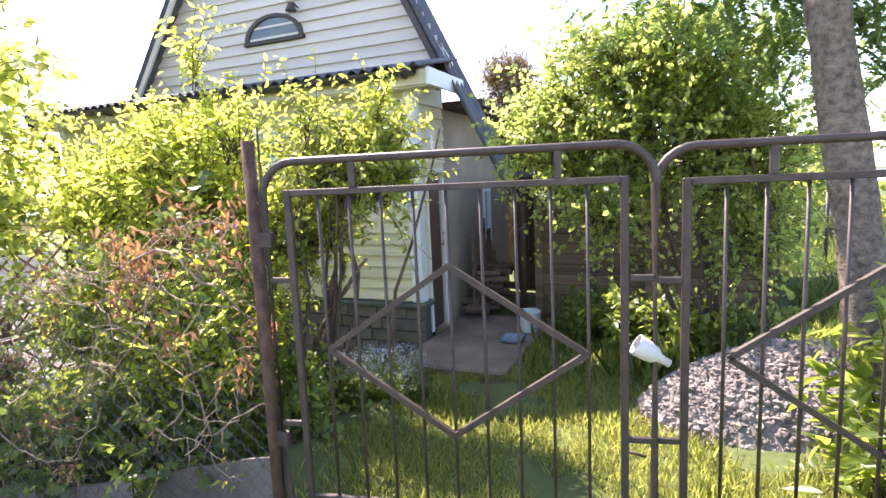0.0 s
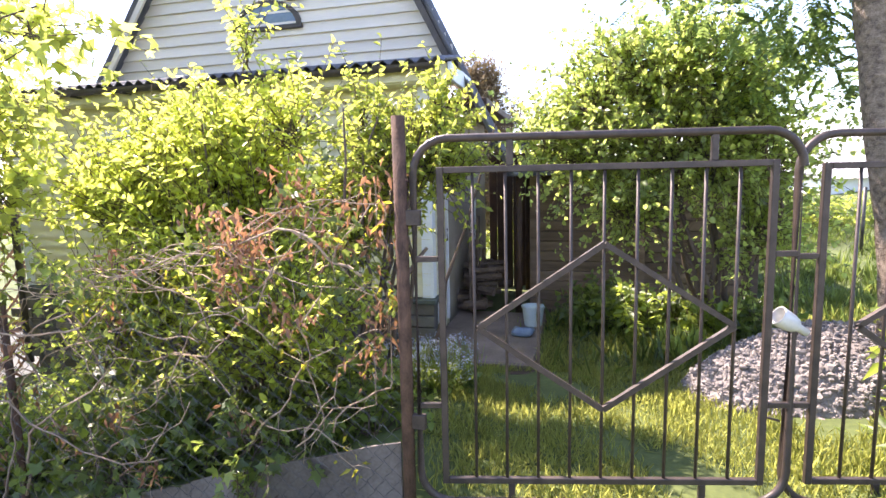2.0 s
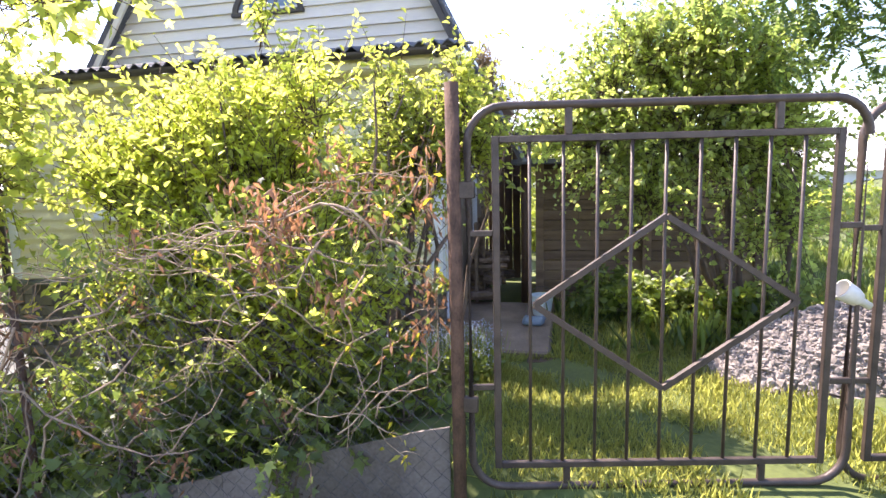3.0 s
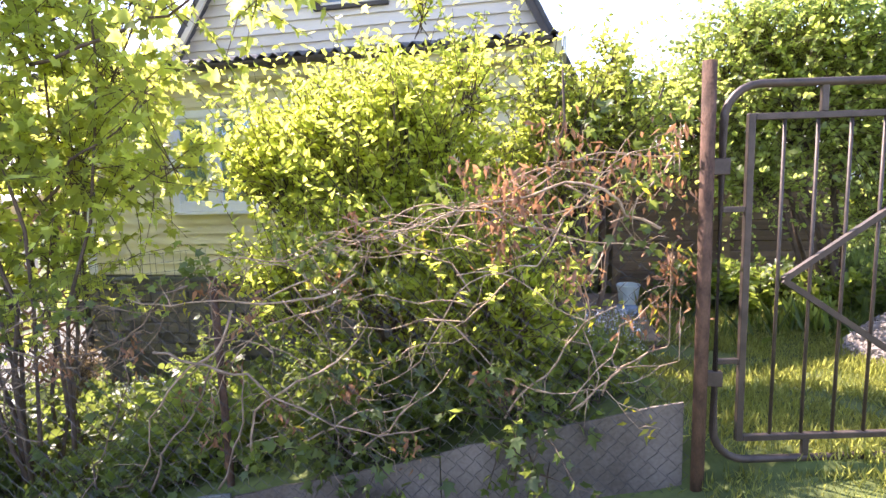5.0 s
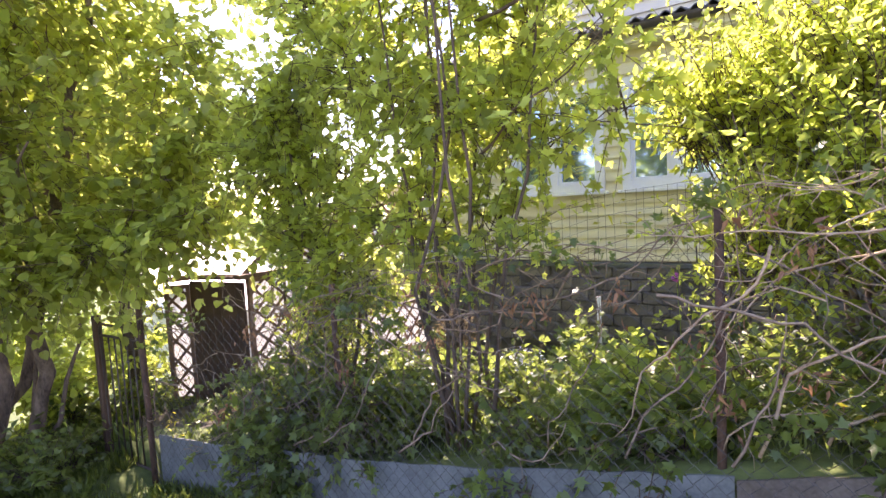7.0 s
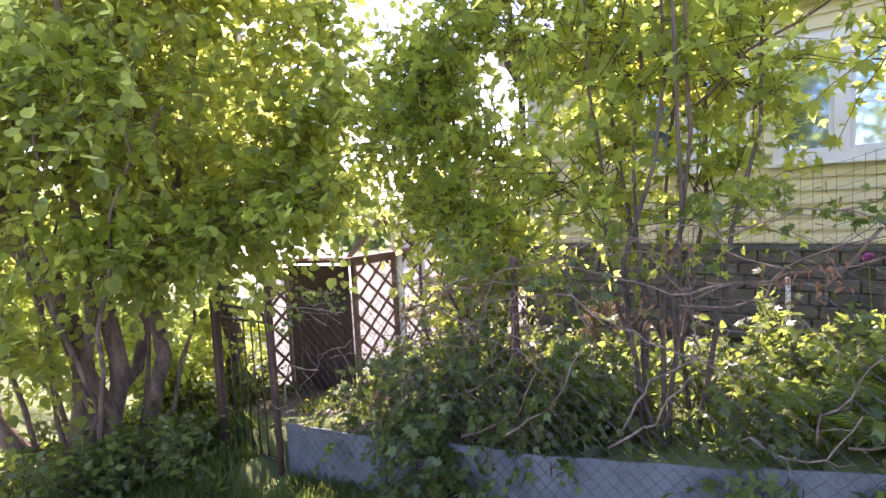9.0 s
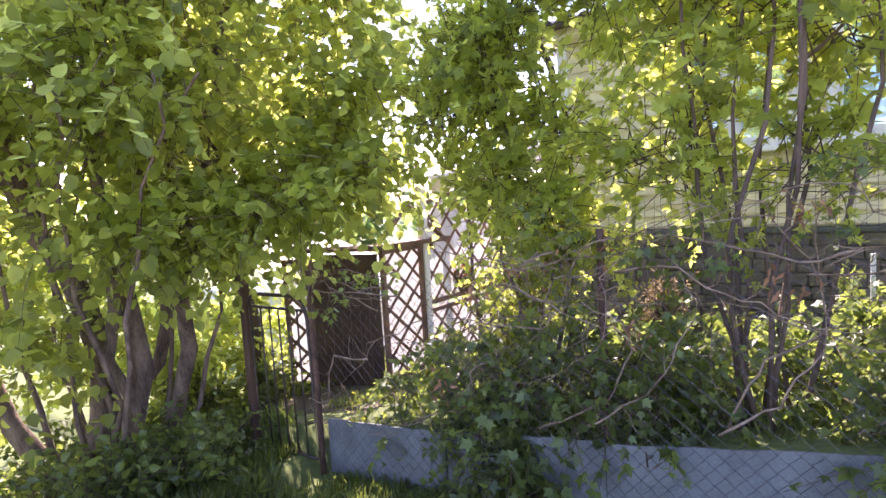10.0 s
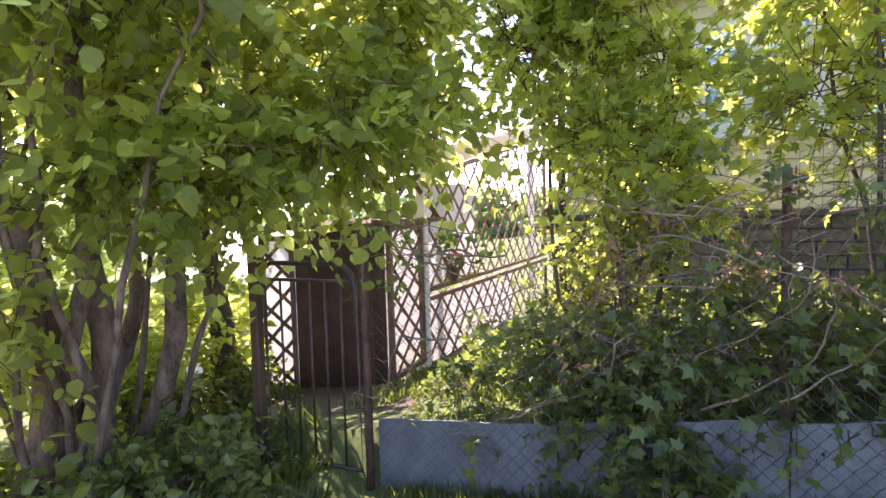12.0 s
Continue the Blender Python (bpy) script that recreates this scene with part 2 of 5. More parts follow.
OVATE = (np.array([(0, 0, 0), (-0.33, 0.30, 0.10), (-0.26, 0.62, 0.08), (0, 1, -0.14), (0.26, 0.62, 0.08), (0.33, 0.30, 0.10)]), ((0, 3, 2, 1), (0, 5, 4, 3)))
ROUND = (np.array([(0, 0, 0), (-0.30, 0.04, 0.06), (-0.44, 0.34, 0.10), (-0.30, 0.70, 0.04), (0, 1, -0.14), (0.30, 0.70, 0.04), (0.44, 0.34, 0.10), (0.30, 0.04, 0.06)]), ((0, 4, 3, 2, 1), (0, 7, 6, 5, 4)))
LOBED = (np.array([(0, 0, 0), (-0.40, 0.08, 0.0), (-0.30, 0.26, 0.05), (-0.62, 0.58, 0.02), (-0.24, 0.52, 0.06), (0, 1, -0.1), (0.24, 0.52, 0.06), (0.62, 0.58, 0.02), (0.30, 0.26, 0.05), (0.40, 0.08, 0.0)]), ((0, 2, 1), (0, 4, 3, 2), (0, 5, 4), (0, 6, 5), (0, 8, 7, 6), (0, 9, 8)))
LANCE = (np.array([(0, 0, 0), (-0.22, 0.28, 0.10), (-0.21, 0.58, 0.08), (0, 1, -0.16), (0.21, 0.58, 0.08), (0.22, 0.28, 0.10)]), ((0, 3, 2, 1), (0, 5, 4, 3)))
NARROW = (np.array([(0, 0, 0), (-0.16, 0.35, 0.04), (0, 1, -0.15), (0.16, 0.35, 0.04)]), ((0, 2, 1), (0, 3, 2)))


def leaves(name, P, D, N, size, mat, parent=None, shape=OVATE, smooth=False):
    """One mesh of many leaves: place, way, upper side and length of each."""
    tmpl, faces = shape
    D = D / (np.linalg.norm(D, axis=1)[:, None] + 1e-9)
    S = np.cross(D, N)
    S /= np.linalg.norm(S, axis=1)[:, None] + 1e-9
    U = np.cross(S, D)
    k, n = len(tmpl), len(P)
    V = P[:, None] + size[:, None, None] * (tmpl[None, :, 0:1] * S[:, None] + tmpl[None, :, 1:2] * D[:, None] + tmpl[None, :, 2:3] * U[:, None])
    me = bpy.data.meshes.new(name)
    me.vertices.add(n * k)
    me.vertices.foreach_set("co", V.reshape(-1))
    lens = [len(f) for f in faces]
    flat = np.concatenate([np.array(f) for f in faces])
    idx = (flat[None] + (np.arange(n) * k)[:, None]).reshape(-1)
    me.loops.add(len(idx))
    me.loops.foreach_set("vertex_index", idx.astype(np.int32))
    tot = np.tile(lens, n)
    me.polygons.add(len(tot))
    me.polygons.foreach_set("loop_start", (np.cumsum(tot) - tot).astype(np.int32))
    me.polygons.foreach_set("loop_total", tot.astype(np.int32))
    me.update(calc_edges=True)
    me.validate()
    me.materials.append(mat)
    ob = new(name, me)
    if parent is not None:
        ob.parent = parent
    return ob


def unit(a):
    return a / (np.linalg.norm(a, axis=-1, keepdims=True) + 1e-9)


def crown(parent, r, blobs, twigs, per, leaf, mat, bark, shape=OVATE, up=0.35, twig_len=0.35, droop=0.25, shell=2.2, name="crown", face=0.5):
    """Leafy twigs that fill the blobs unevenly: a mesh of twigs and one of leaves."""
    B = np.array(blobs, float)
    w = (B[:, 3] * B[:, 4] * B[:, 5]) ** (2 / 3)
    pick = r.choice(len(B), twigs, p=w / w.sum())
    dirs = unit(r.normal(size=(twigs, 3)))
    lump = 0.72 + 0.28 * np.sin(dirs[:, 0] * 5 + pick) * np.cos(dirs[:, 2] * 4 + dirs[:, 1] * 5 + pick * 1.7)
    rad = r.random(twigs) ** (1 / shell) * lump
    start = B[pick, :3] + dirs * rad[:, None] * B[pick, 3:6]
    way = unit(dirs * 0.7 + np.array([0, 0, up]) + r.normal(size=(twigs, 3)) * 0.45)
    length = twig_len * (0.5 + r.random(twigs))
    bend = r.normal(size=(twigs, 3)) * 0.15 + np.array([0, 0, -droop])
    s = (np.arange(per) + 0.6) / per
    s = s[None, :, None] + r.normal(size=(twigs, per, 1)) * 0.04
    P = start[:, None] + way[:, None] * s * length[:, None, None] + bend[:, None] * (s ** 2) * length[:, None, None]
    side = unit(np.cross(way, r.normal(size=(twigs, 3))))
    flip = np.where(np.arange(per) % 2 == 0, 1.0, -1.0)[None, :, None]
    D = way[:, None] * 0.55 + side[:, None] * flip * 0.9 + np.array([0, 0, -droop * 1.2]) + r.normal(size=(twigs, per, 3)) * 0.35
    N = np.array([0, 0, 1.0]) * face + r.normal(size=(twigs, per, 3)) * 0.55
    size = leaf * (0.55 + 0.75 * r.random((twigs, per)))
    leaves(name, P.reshape(-1, 3), D.reshape(-1, 3), N.reshape(-1, 3), size.reshape(-1), mat, parent, shape)
    some = slice(0, min(twigs, 2500))
    paths = [[start[i] - way[i] * length[i] * 0.3, start[i] + way[i] * length[i] * 0.5 + bend[i] * 0.25 * length[i], start[i] + (way[i] + bend[i]) * length[i]] for i in range(twigs)[some]]
    tw = tubes("twig_growth", paths, [(0.0046, 0.0030, 0.0014)] * len(paths), bark, parent, 3)
    tagged(tw, kind="stuff")
    return start


def bent(r, a, b, wob=0.08, n=7, sag=0.0):
    """A crooked line from a to b."""
    a, b = np.array(a, float), np.array(b, float)
    t = np.linspace(0, 1, n)[:, None]
    d = np.linalg.norm(b - a)
    p = a + (b - a) * t
    off = np.cumsum(r.normal(size=(n, 3)), axis=0)
    off = off - off[0] - (off[-1] - off[0]) * t
    p = p + off * wob * d / np.sqrt(n) + np.array([0, 0, 1.0]) * sag * d * (t * (1 - t) * 4)
    return p


def limbs(parent, r, stems, mat, name="limb", sides=7):
    """stems: (from, to, radius at the foot, radius at the tip)."""
    for a, b, r0, r1 in stems:
        p = bent(r, a, b, 0.06, 9)
        tubes(name, [p], [np.linspace(r0, r1, 9) * (1 + 0.08 * r.normal(size=9))], mat, parent, sides)


# ---- ground ----
def lerp(x, table):
    return np.interp(x, [a for a, b in table], [b for a, b in table])


ROAD = ((-60, -5.0), (-14, -2.3), (-12, -2.0), (-9, -1.5), (-6.5, -1.2), (-5.1, -0.97), (-3.5, -0.62), (-2.0, -0.2), (-1.5, -0.06), (0, -0.02), (4, 0.3), (12, 1.0), (60, 3))
NEAR = ((-60, -4.5), (-14, -2.0), (-10, -1.35), (-8.8, -1.1), (-6.45, -0.82), (-5.2, -0.60), (-3.6, -0.26), (-2.9, -0.12), (-1.95, 0.08), (-1.6, -0.03), (0, 0.0), (1.5, 0.25), (4, 0.7), (12, 1.6), (60, 4))
DEEP = ((-60, -4.0), (-14, -1.9), (-9, -1.45), (-5.3, -0.72), (-2.6, -0.42), (-1.5, -0.32), (-0.5, -0.2), (1, -0.08), (4, 0.3), (12, 1.4), (60, 5))


def fence_y(x):
    return 1.93 + (min(x, -1.75) + 1.75) * 0.045 if x > -20 else 1.1


def ground_z(x, y):
    f = fence_y(x)
    if y < f + 0.055:
        z = lerp(x, ROAD) + 0.02 * math.sin(3 * x) * math.sin(2.3 * y)
        if x < -8.8:
            z += 0.12 * max(0.0, min(1.0, (y + 1.0) / 2.0))
        return z
    k = min(1.0, max(0.0, (y - f) / 3.4))
    k = k * k * (3 - 2 * k)
    z = lerp(x, NEAR) * (1 - k) + lerp(x, DEEP) * k
    if x > 0:
        z += 0.05 * min(x, 4) * max(0.0, min(y, 14) - 5.0) * 0.12
    return z + 0.02 * math.sin(2.1 * x + 1) * math.sin(1.9 * y)


def build_ground():
    xs = sorted(set([-900, -300, -120, -60, -35, -22] + list(np.round(np.arange(-16, 8.01, 0.2), 3)) + [10, 13, 18, 28, 45, 90, 250, 900]))
    vs = [-900, -300, -100, -40, -18, -10, -7] + list(np.round(np.arange(-5, 0, 0.25), 3)) + [-0.05, 0.05, 0.075] + list(np.round(np.arange(0.25, 12, 0.25), 3)) + [14, 18, 25, 40, 90, 300, 900]
    V = []
    for v in vs:
        for x in xs:
            y = v + (fence_y(x) if -22 < x < 8 else 1.6)
            V.append((x, y, ground_z(x, y)))
    n = len(xs)
    F = [(j * n + i, j * n + i + 1, (j + 1) * n + i + 1, (j + 1) * n + i) for j in range(len(vs) - 1) for i in range(n - 1)]
    g = link_mesh("ground", V, F, M_GROUND, None, True)
    tagged(g, "uneven sloping ground with grass and bare soil", "ground", kind="structure")


build_ground()


def build_lane():
    """Dirt lane along the fence, laid just above the ground."""
    xs, ys = np.arange(-16, 8.01, 0.25), np.arange(-4.2, 0.41, 0.2)
    V = [(x, y + 0.15 * math.sin(x * 0.9) * (1 if k in (0, len(ys) - 1) else 0), ground_z(x, y) + 0.018 - 0.02 * math.exp(-((y + 1.0) / 0.25) ** 2) * 0.2) for k, y in enumerate(ys) for x in xs]
    n = len(xs)
    F = [(j * n + i, j * n + i + 1, (j + 1) * n + i + 1, (j + 1) * n + i) for j in range(len(ys) - 1) for i in range(n - 1)]
    tagged(link_mesh("road", V, F, M_LANE, None, True), "narrow sloping dirt lane beside the fence", "road", kind="structure")


build_lane()


def build_path():
    """Bare trodden earth behind the garden gate."""
    xs, ys = np.arange(-10.6, -8.79, 0.15), np.arange(1.75, 4.61, 0.15)
    V = [(x + 0.08 * math.sin(4 * y), y, ground_z(x, y) + 0.012 + 0.010 * noise.noise((x * 5, y * 5, 1))) for y in ys for x in xs]
    n = len(xs)
    F = [(j * n + i, j * n + i + 1, (j + 1) * n + i + 1, (j + 1) * n + i) for j in range(len(ys) - 1) for i in range(n - 1)]
    tagged(link_mesh("garden_path", V, F, M_SOIL, None, True), "bare dark earth path behind the garden gate", "path", kind="structure")


build_path()


# ---- house ----
FX0, FX1, FY = -8.30, -2.60, 5.38          # front wall
GY = 5.94                                  # gable wall
WINDOWS = ((-6.98, -5.80), (-5.60, -4.42))  # outer edges of the two window trims
WZ0, WZ1 = 0.98, 2.18
FLOOR_Z, EAVE_Z = 0.18, 2.45

house = thing("house", "cream timber-clad country house with a dark gambrel roof and stone-faced base", "house")


def lapped_board(parent, a, b, z, h, y, mat, axis="x", sign=-1):
    """One weatherboard: thicker at its lower edge."""
    prof = ((0.0, z), (sign * 0.036, z), (sign * 0.034, z + 0.008), (sign * 0.006, z + h + 0.010), (0.0, z + h + 0.010))
    V = []
    for s in (a, b):
        for d, zz in prof:
            V.append((s, y + d, zz) if axis == "x" else (y - d, s, zz))
    F = [(i, (i + 1) % 5, 5 + (i + 1) % 5, 5 + i) for i in range(5)] + [(4, 3, 2, 1, 0), (5, 6, 7, 8, 9)]
    ob = link_mesh("siding_board", V, F, mat, parent)
    return ob


def build_front():
    bm = bmesh.new()
    cuts = [FX0] + [c for w in WINDOWS for c in (w[0] + 0.06, w[1] - 0.06)] + [FX1]
    for i in range(0, len(cuts), 2):
        add_box(bm, cuts[i], cuts[i + 1], FY, FY + 0.15, FLOOR_Z, EAVE_Z + 0.2)
    for w0, w1 in WINDOWS:
        add_box(bm, w0 + 0.06, w1 - 0.06, FY, FY + 0.15, FLOOR_Z, WZ0 + 0.06)
        add_box(bm, w0 + 0.06, w1 - 0.06, FY, FY + 0.15, WZ1 - 0.06, EAVE_Z + 0.2)
    wall = part("wall", bm, M_SIDING, house)
    n, h = 18, 0.126
    for k in range(n):
        z = FLOOR_Z + 0.02 + k * h
        spans = [(FX0, FX1)]
        if z + h > WZ0 and z < WZ1:
            spans = [(FX0, WINDOWS[0][0]), (WINDOWS[0][1], WINDOWS[1][0]), (WINDOWS[1][1], FX1)]
        for a, b in spans:
            lapped_board(wall, a + 0.002, b - 0.002, z, h, FY, M_SIDING)
    # corner posts
    box("corner_post", FX1 - 0.10, FX1 + 0.03, FY - 0.035, FY + 0.10, FLOOR_Z, EAVE_Z + 0.02, M_WHITE, house)
    box("corner_post", FX0 - 0.03, FX0 + 0.10, FY - 0.035, FY + 0.10, FLOOR_Z, EAVE_Z + 0.02, M_WHITE, house)


def build_side():
    """Side of the front room with its door, and the grey rendered wall behind."""
    d0, d1, dz0, dz1 = 5.62, 6.02, -0.22, 1.60
    bm = bmesh.new()
    add_box(bm, FX1 - 0.15, FX1, FY + 0.15, d0, -0.5, EAVE_Z + 0.1)
    add_box(bm, FX1 - 0.15, FX1, d0, d1, dz1, EAVE_Z + 0.1)
    add_box(bm, FX1 - 0.15, FX1, d1, d1 + 0.12, -0.5, EAVE_Z + 0.1)
    wall = part("wall", bm, M_SIDING, house)
    for k in range(18):
        z = FLOOR_Z + 0.02 + k * 0.126
        lapped_board(wall, FY + 0.101, d0 - 0.05 if z < dz1 else d1 + 0.10, z, 0.126, FX1, M_SIDING, "y")
    door = box("door", FX1 - 0.07, FX1 - 0.02, d0, d1, dz0, dz1, M_DOOR, house, 0.006, "dark brown painted plank door")
    for y in np.linspace(d0 + 0.08, d1 - 0.08, 4):
        box("plank", FX1 - 0.02, FX1 - 0.006, y - 0.045, y + 0.045, dz0 + 0.01, dz1 - 0.01, M_DOOR, door, 0.003)
    tubes("door_handle", [[(FX1 - 0.01, d1 - 0.06, 0.75), (FX1 + 0.04, d1 - 0.06, 0.75), (FX1 + 0.045, d1 - 0.06, 0.85), (FX1 + 0.04, d1 - 0.06, 0.9)]], [0.008], M_IRON, door)
    for a, b, z0, z1 in ((d0 - 0.05, d0, dz0, dz1 + 0.05), (d1, d1 + 0.05, dz0, dz1 + 0.05), (d0, d1, dz1, dz1 + 0.05)):
        box("door_trim", FX1, FX1 + 0.03, a, b, z0, z1, M_WHITE, house)
    # small window high in the side wall
    w = box("side_window", FX1 + 0.004, FX1 + 0.03, 5.66, 5.86, 1.78, 2.08, M_WHITE, house)
    box("pane", FX1 + 0.03, FX1 + 0.034, 5.71, 5.81, 1.84, 2.02, M_ARC, w, 0)
    # rendered wall further back, with a tall window
    y0, y1, wy0, wy1, wz0, wz1 = 6.145, 8.9, 7.62, 7.95, 0.55, 1.35
    for a, b, c, d in ((y0, 6.25, -0.9, 2.6), (6.25, wy0, -0.9, 2.35), (wy1, y1, -0.9, 2.35), (wy0, wy1, -0.9, wz0), (wy0, wy1, wz1, 2.35)):
        box("wall", FX1 - 0.20, FX1 - 0.02, a, b, c, d, M_STUCCO, house, 0, "brownish grey rendered wall")
    w = thing("window_frame", "", "")
    w.parent = house
    for a, b, c, d in ((wy0, wy0 + 0.05, wz0, wz1), (wy1 - 0.05, wy1, wz0, wz1), (wy0 + 0.05, wy1 - 0.05, wz0, wz0 + 0.05), (wy0 + 0.05, wy1 - 0.05, wz1 - 0.05, wz1)):
        box("frame_bar", FX1 - 0.08, FX1 + 0.0, a, b, c, d, M_WHITE, w)
    box("pane", FX1 - 0.06, FX1 - 0.05, wy0 + 0.05, wy1 - 0.05, wz0 + 0.05, wz1 - 0.05, M_GLASS, w, 0)
    # closing walls
    box("wall", FX0, FX1 - 0.2, 8.75, 8.9, -1.6, 2.35, M_STUCCO, house, 0)
    box("wall", FX0, FX0 + 0.15, FY + 0.15, 8.75, -1.6, 2.35, M_STUCCO, house, 0)
    box("floor_slab", FX0 + 0.15, FX1 - 0.2, FY + 0.15, 8.75, -0.1, 0.0, M_STUCCO, house, 0)


def build_window(w0, w1):
    win = thing("window", "", "")
    win.parent = house
    y = FY
    b = 0.09
    for x0, x1, z0, z1 in ((w0, w0 + b, WZ0, WZ1), (w1 - b, w1, WZ0, WZ1), (w0 + b, w1 - b, WZ1 - b, WZ1), (w0 + b, w1 - b, WZ0, WZ0 + b)):
        box("trim", x0, x1, y - 0.045, y + 0.05, z0, z1, M_WHITE, win)
    xm = w0 + b + 0.40
    box("mullion", xm, xm + 0.13, y - 0.02, y + 0.06, WZ0 + b, WZ1 - b, M_WHITE, win)
    for x0, x1 in ((w0 + b, xm), (xm + 0.13, w1 - b)):
        f = 0.035
        for a, c, z0, z1 in ((x0, x0 + f, WZ0 + b, WZ1 - b), (x1 - f, x1, WZ0 + b, WZ1 - b), (x0 + f, x1 - f, WZ0 + b, WZ0 + b + f), (x0 + f, x1 - f, WZ1 - b - f, WZ1 - b)):
            box("sash_bar", a, c, y + 0.0, y + 0.05, z0, z1, M_WHITE, win)
        p = box("pane", x0 + f, x1 - f, y + 0.022, y + 0.028, WZ0 + b + f, WZ1 - b - f, M_GLASS, win, 0)
        p.visible_shadow = False
    box("window_sill", w0 - 0.04, w1 + 0.04, y - 0.10, y + 0.02, WZ0 - 0.035, WZ0 - 0.002, M_WHITE, win)
    bm = bmesh.new()
    n = 40
    top, bot = [], []
    for i in range(n + 1):
        x = w0 + 0.1 + (w1 - w0 - 0.2) * i / n
        dy = 0.02 * math.sin(i * 1.3) + 0.19
        top.append(bm.verts.new((x, y + dy, WZ1 - 0.02)))
        bot.append(bm.verts.new((x, y + dy + 0.01 * math.sin(i), WZ0 + 0.02)))
    for i in range(n):
        bm.faces.new((top[i], top[i + 1], bot[i + 1], bot[i]))
    part("curtain", bm, M_CURTAIN, win, "pale net curtain behind the panes", True)


def build_foundation():
    bm = bmesh.new()
    add_box(bm, FX0, FX1 + 0.01, FY - 0.02, FY + 0.2, -1.6, 0.12)
    add_box(bm, FX1 - 0.2, FX1 + 0.01, FY + 0.2, 5.60, -1.6, 0.12)
    base = part("foundation", bm, M_MORTAR, house)
    bm = bmesh.new()
    add_box(bm, FX0 - 0.02, FX1 + 0.07, FY - 0.10, FY + 0.02, 0.12, 0.172, 0.008)
    add_box(bm, FX1 - 0.05, FX1 + 0.07, FY + 0.02, 5.60, 0.12, 0.172, 0.008)
    part("ledge", bm, M_LEDGE, base, "dark green-grey ledge board")
    r = random.Random(3)
    meshes = {}
    for row in range(7):
        z1 = 0.118 - row * 0.135
        x = FX1 + 0.04
        while x > FX0:
            w = r.choice((0.16, 0.22, 0.30, 0.38))
            key = (w, r.choice((0, 1)))
            if key not in meshes:
                b2 = bmesh.new()
                add_box(b2, -w + 0.012, 0, -0.05 - 0.008 * key[1], 0.0, -0.123, 0, 0.007)
                me = bpy.data.meshes.new("stone")
                b2.to_mesh(me)
                b2.free()
                me.materials.append(M_STONE)
                meshes[key] = me
            if r.random() < 0.96 and z1 > lerp(x, DEEP) - 0.1:
                o = new("stone", meshes[key])
                o.parent = base
                o.location = (x, FY - 0.02, z1)
            x -= w


def wave_sheet(name, parent, p0, p1, y0, y1, pitch=0.14, amp=0.022, axis="y", thick=0.012):
    """A corrugated sheet between two edges; the waves run from p0 to p1 (x, z), repeated along y."""
    n = int((y1 - y0) / pitch * 6)
    d = np.array([p1[0] - p0[0], p1[1] - p0[1]])
    d = d / np.linalg.norm(d)
    nx, nz = (-d[1], d[0]) if d[0] > 0 else (d[1], -d[0])
    V, F = [], []
    for i in range(n + 1):
        s = y0 + (y1 - y0) * i / n
        a = amp * math.cos(2 * math.pi * (s - y0) / pitch)
        for t in (0, -thick):
            for q in (p0, p1):
                c = (q[0] + nx * (a + t), q[1] + nz * (a + t))
                V.append((c[0], s, c[1]) if axis == "y" else (s, c[0], c[1]))
    for i in range(n):
        o = i * 4
        F += [(o, o + 1, o + 5, o + 4), (o + 2, o + 6, o + 7, o + 3), (o, o + 4, o + 6, o + 2), (o + 1, o + 3, o + 7, o + 5)]
    F += [(0, 2, 3, 1), (n * 4, n * 4 + 1, n * 4 + 3, n * 4 + 2)]
    return link_mesh(name, V, F, M_ROOF, parent, False)


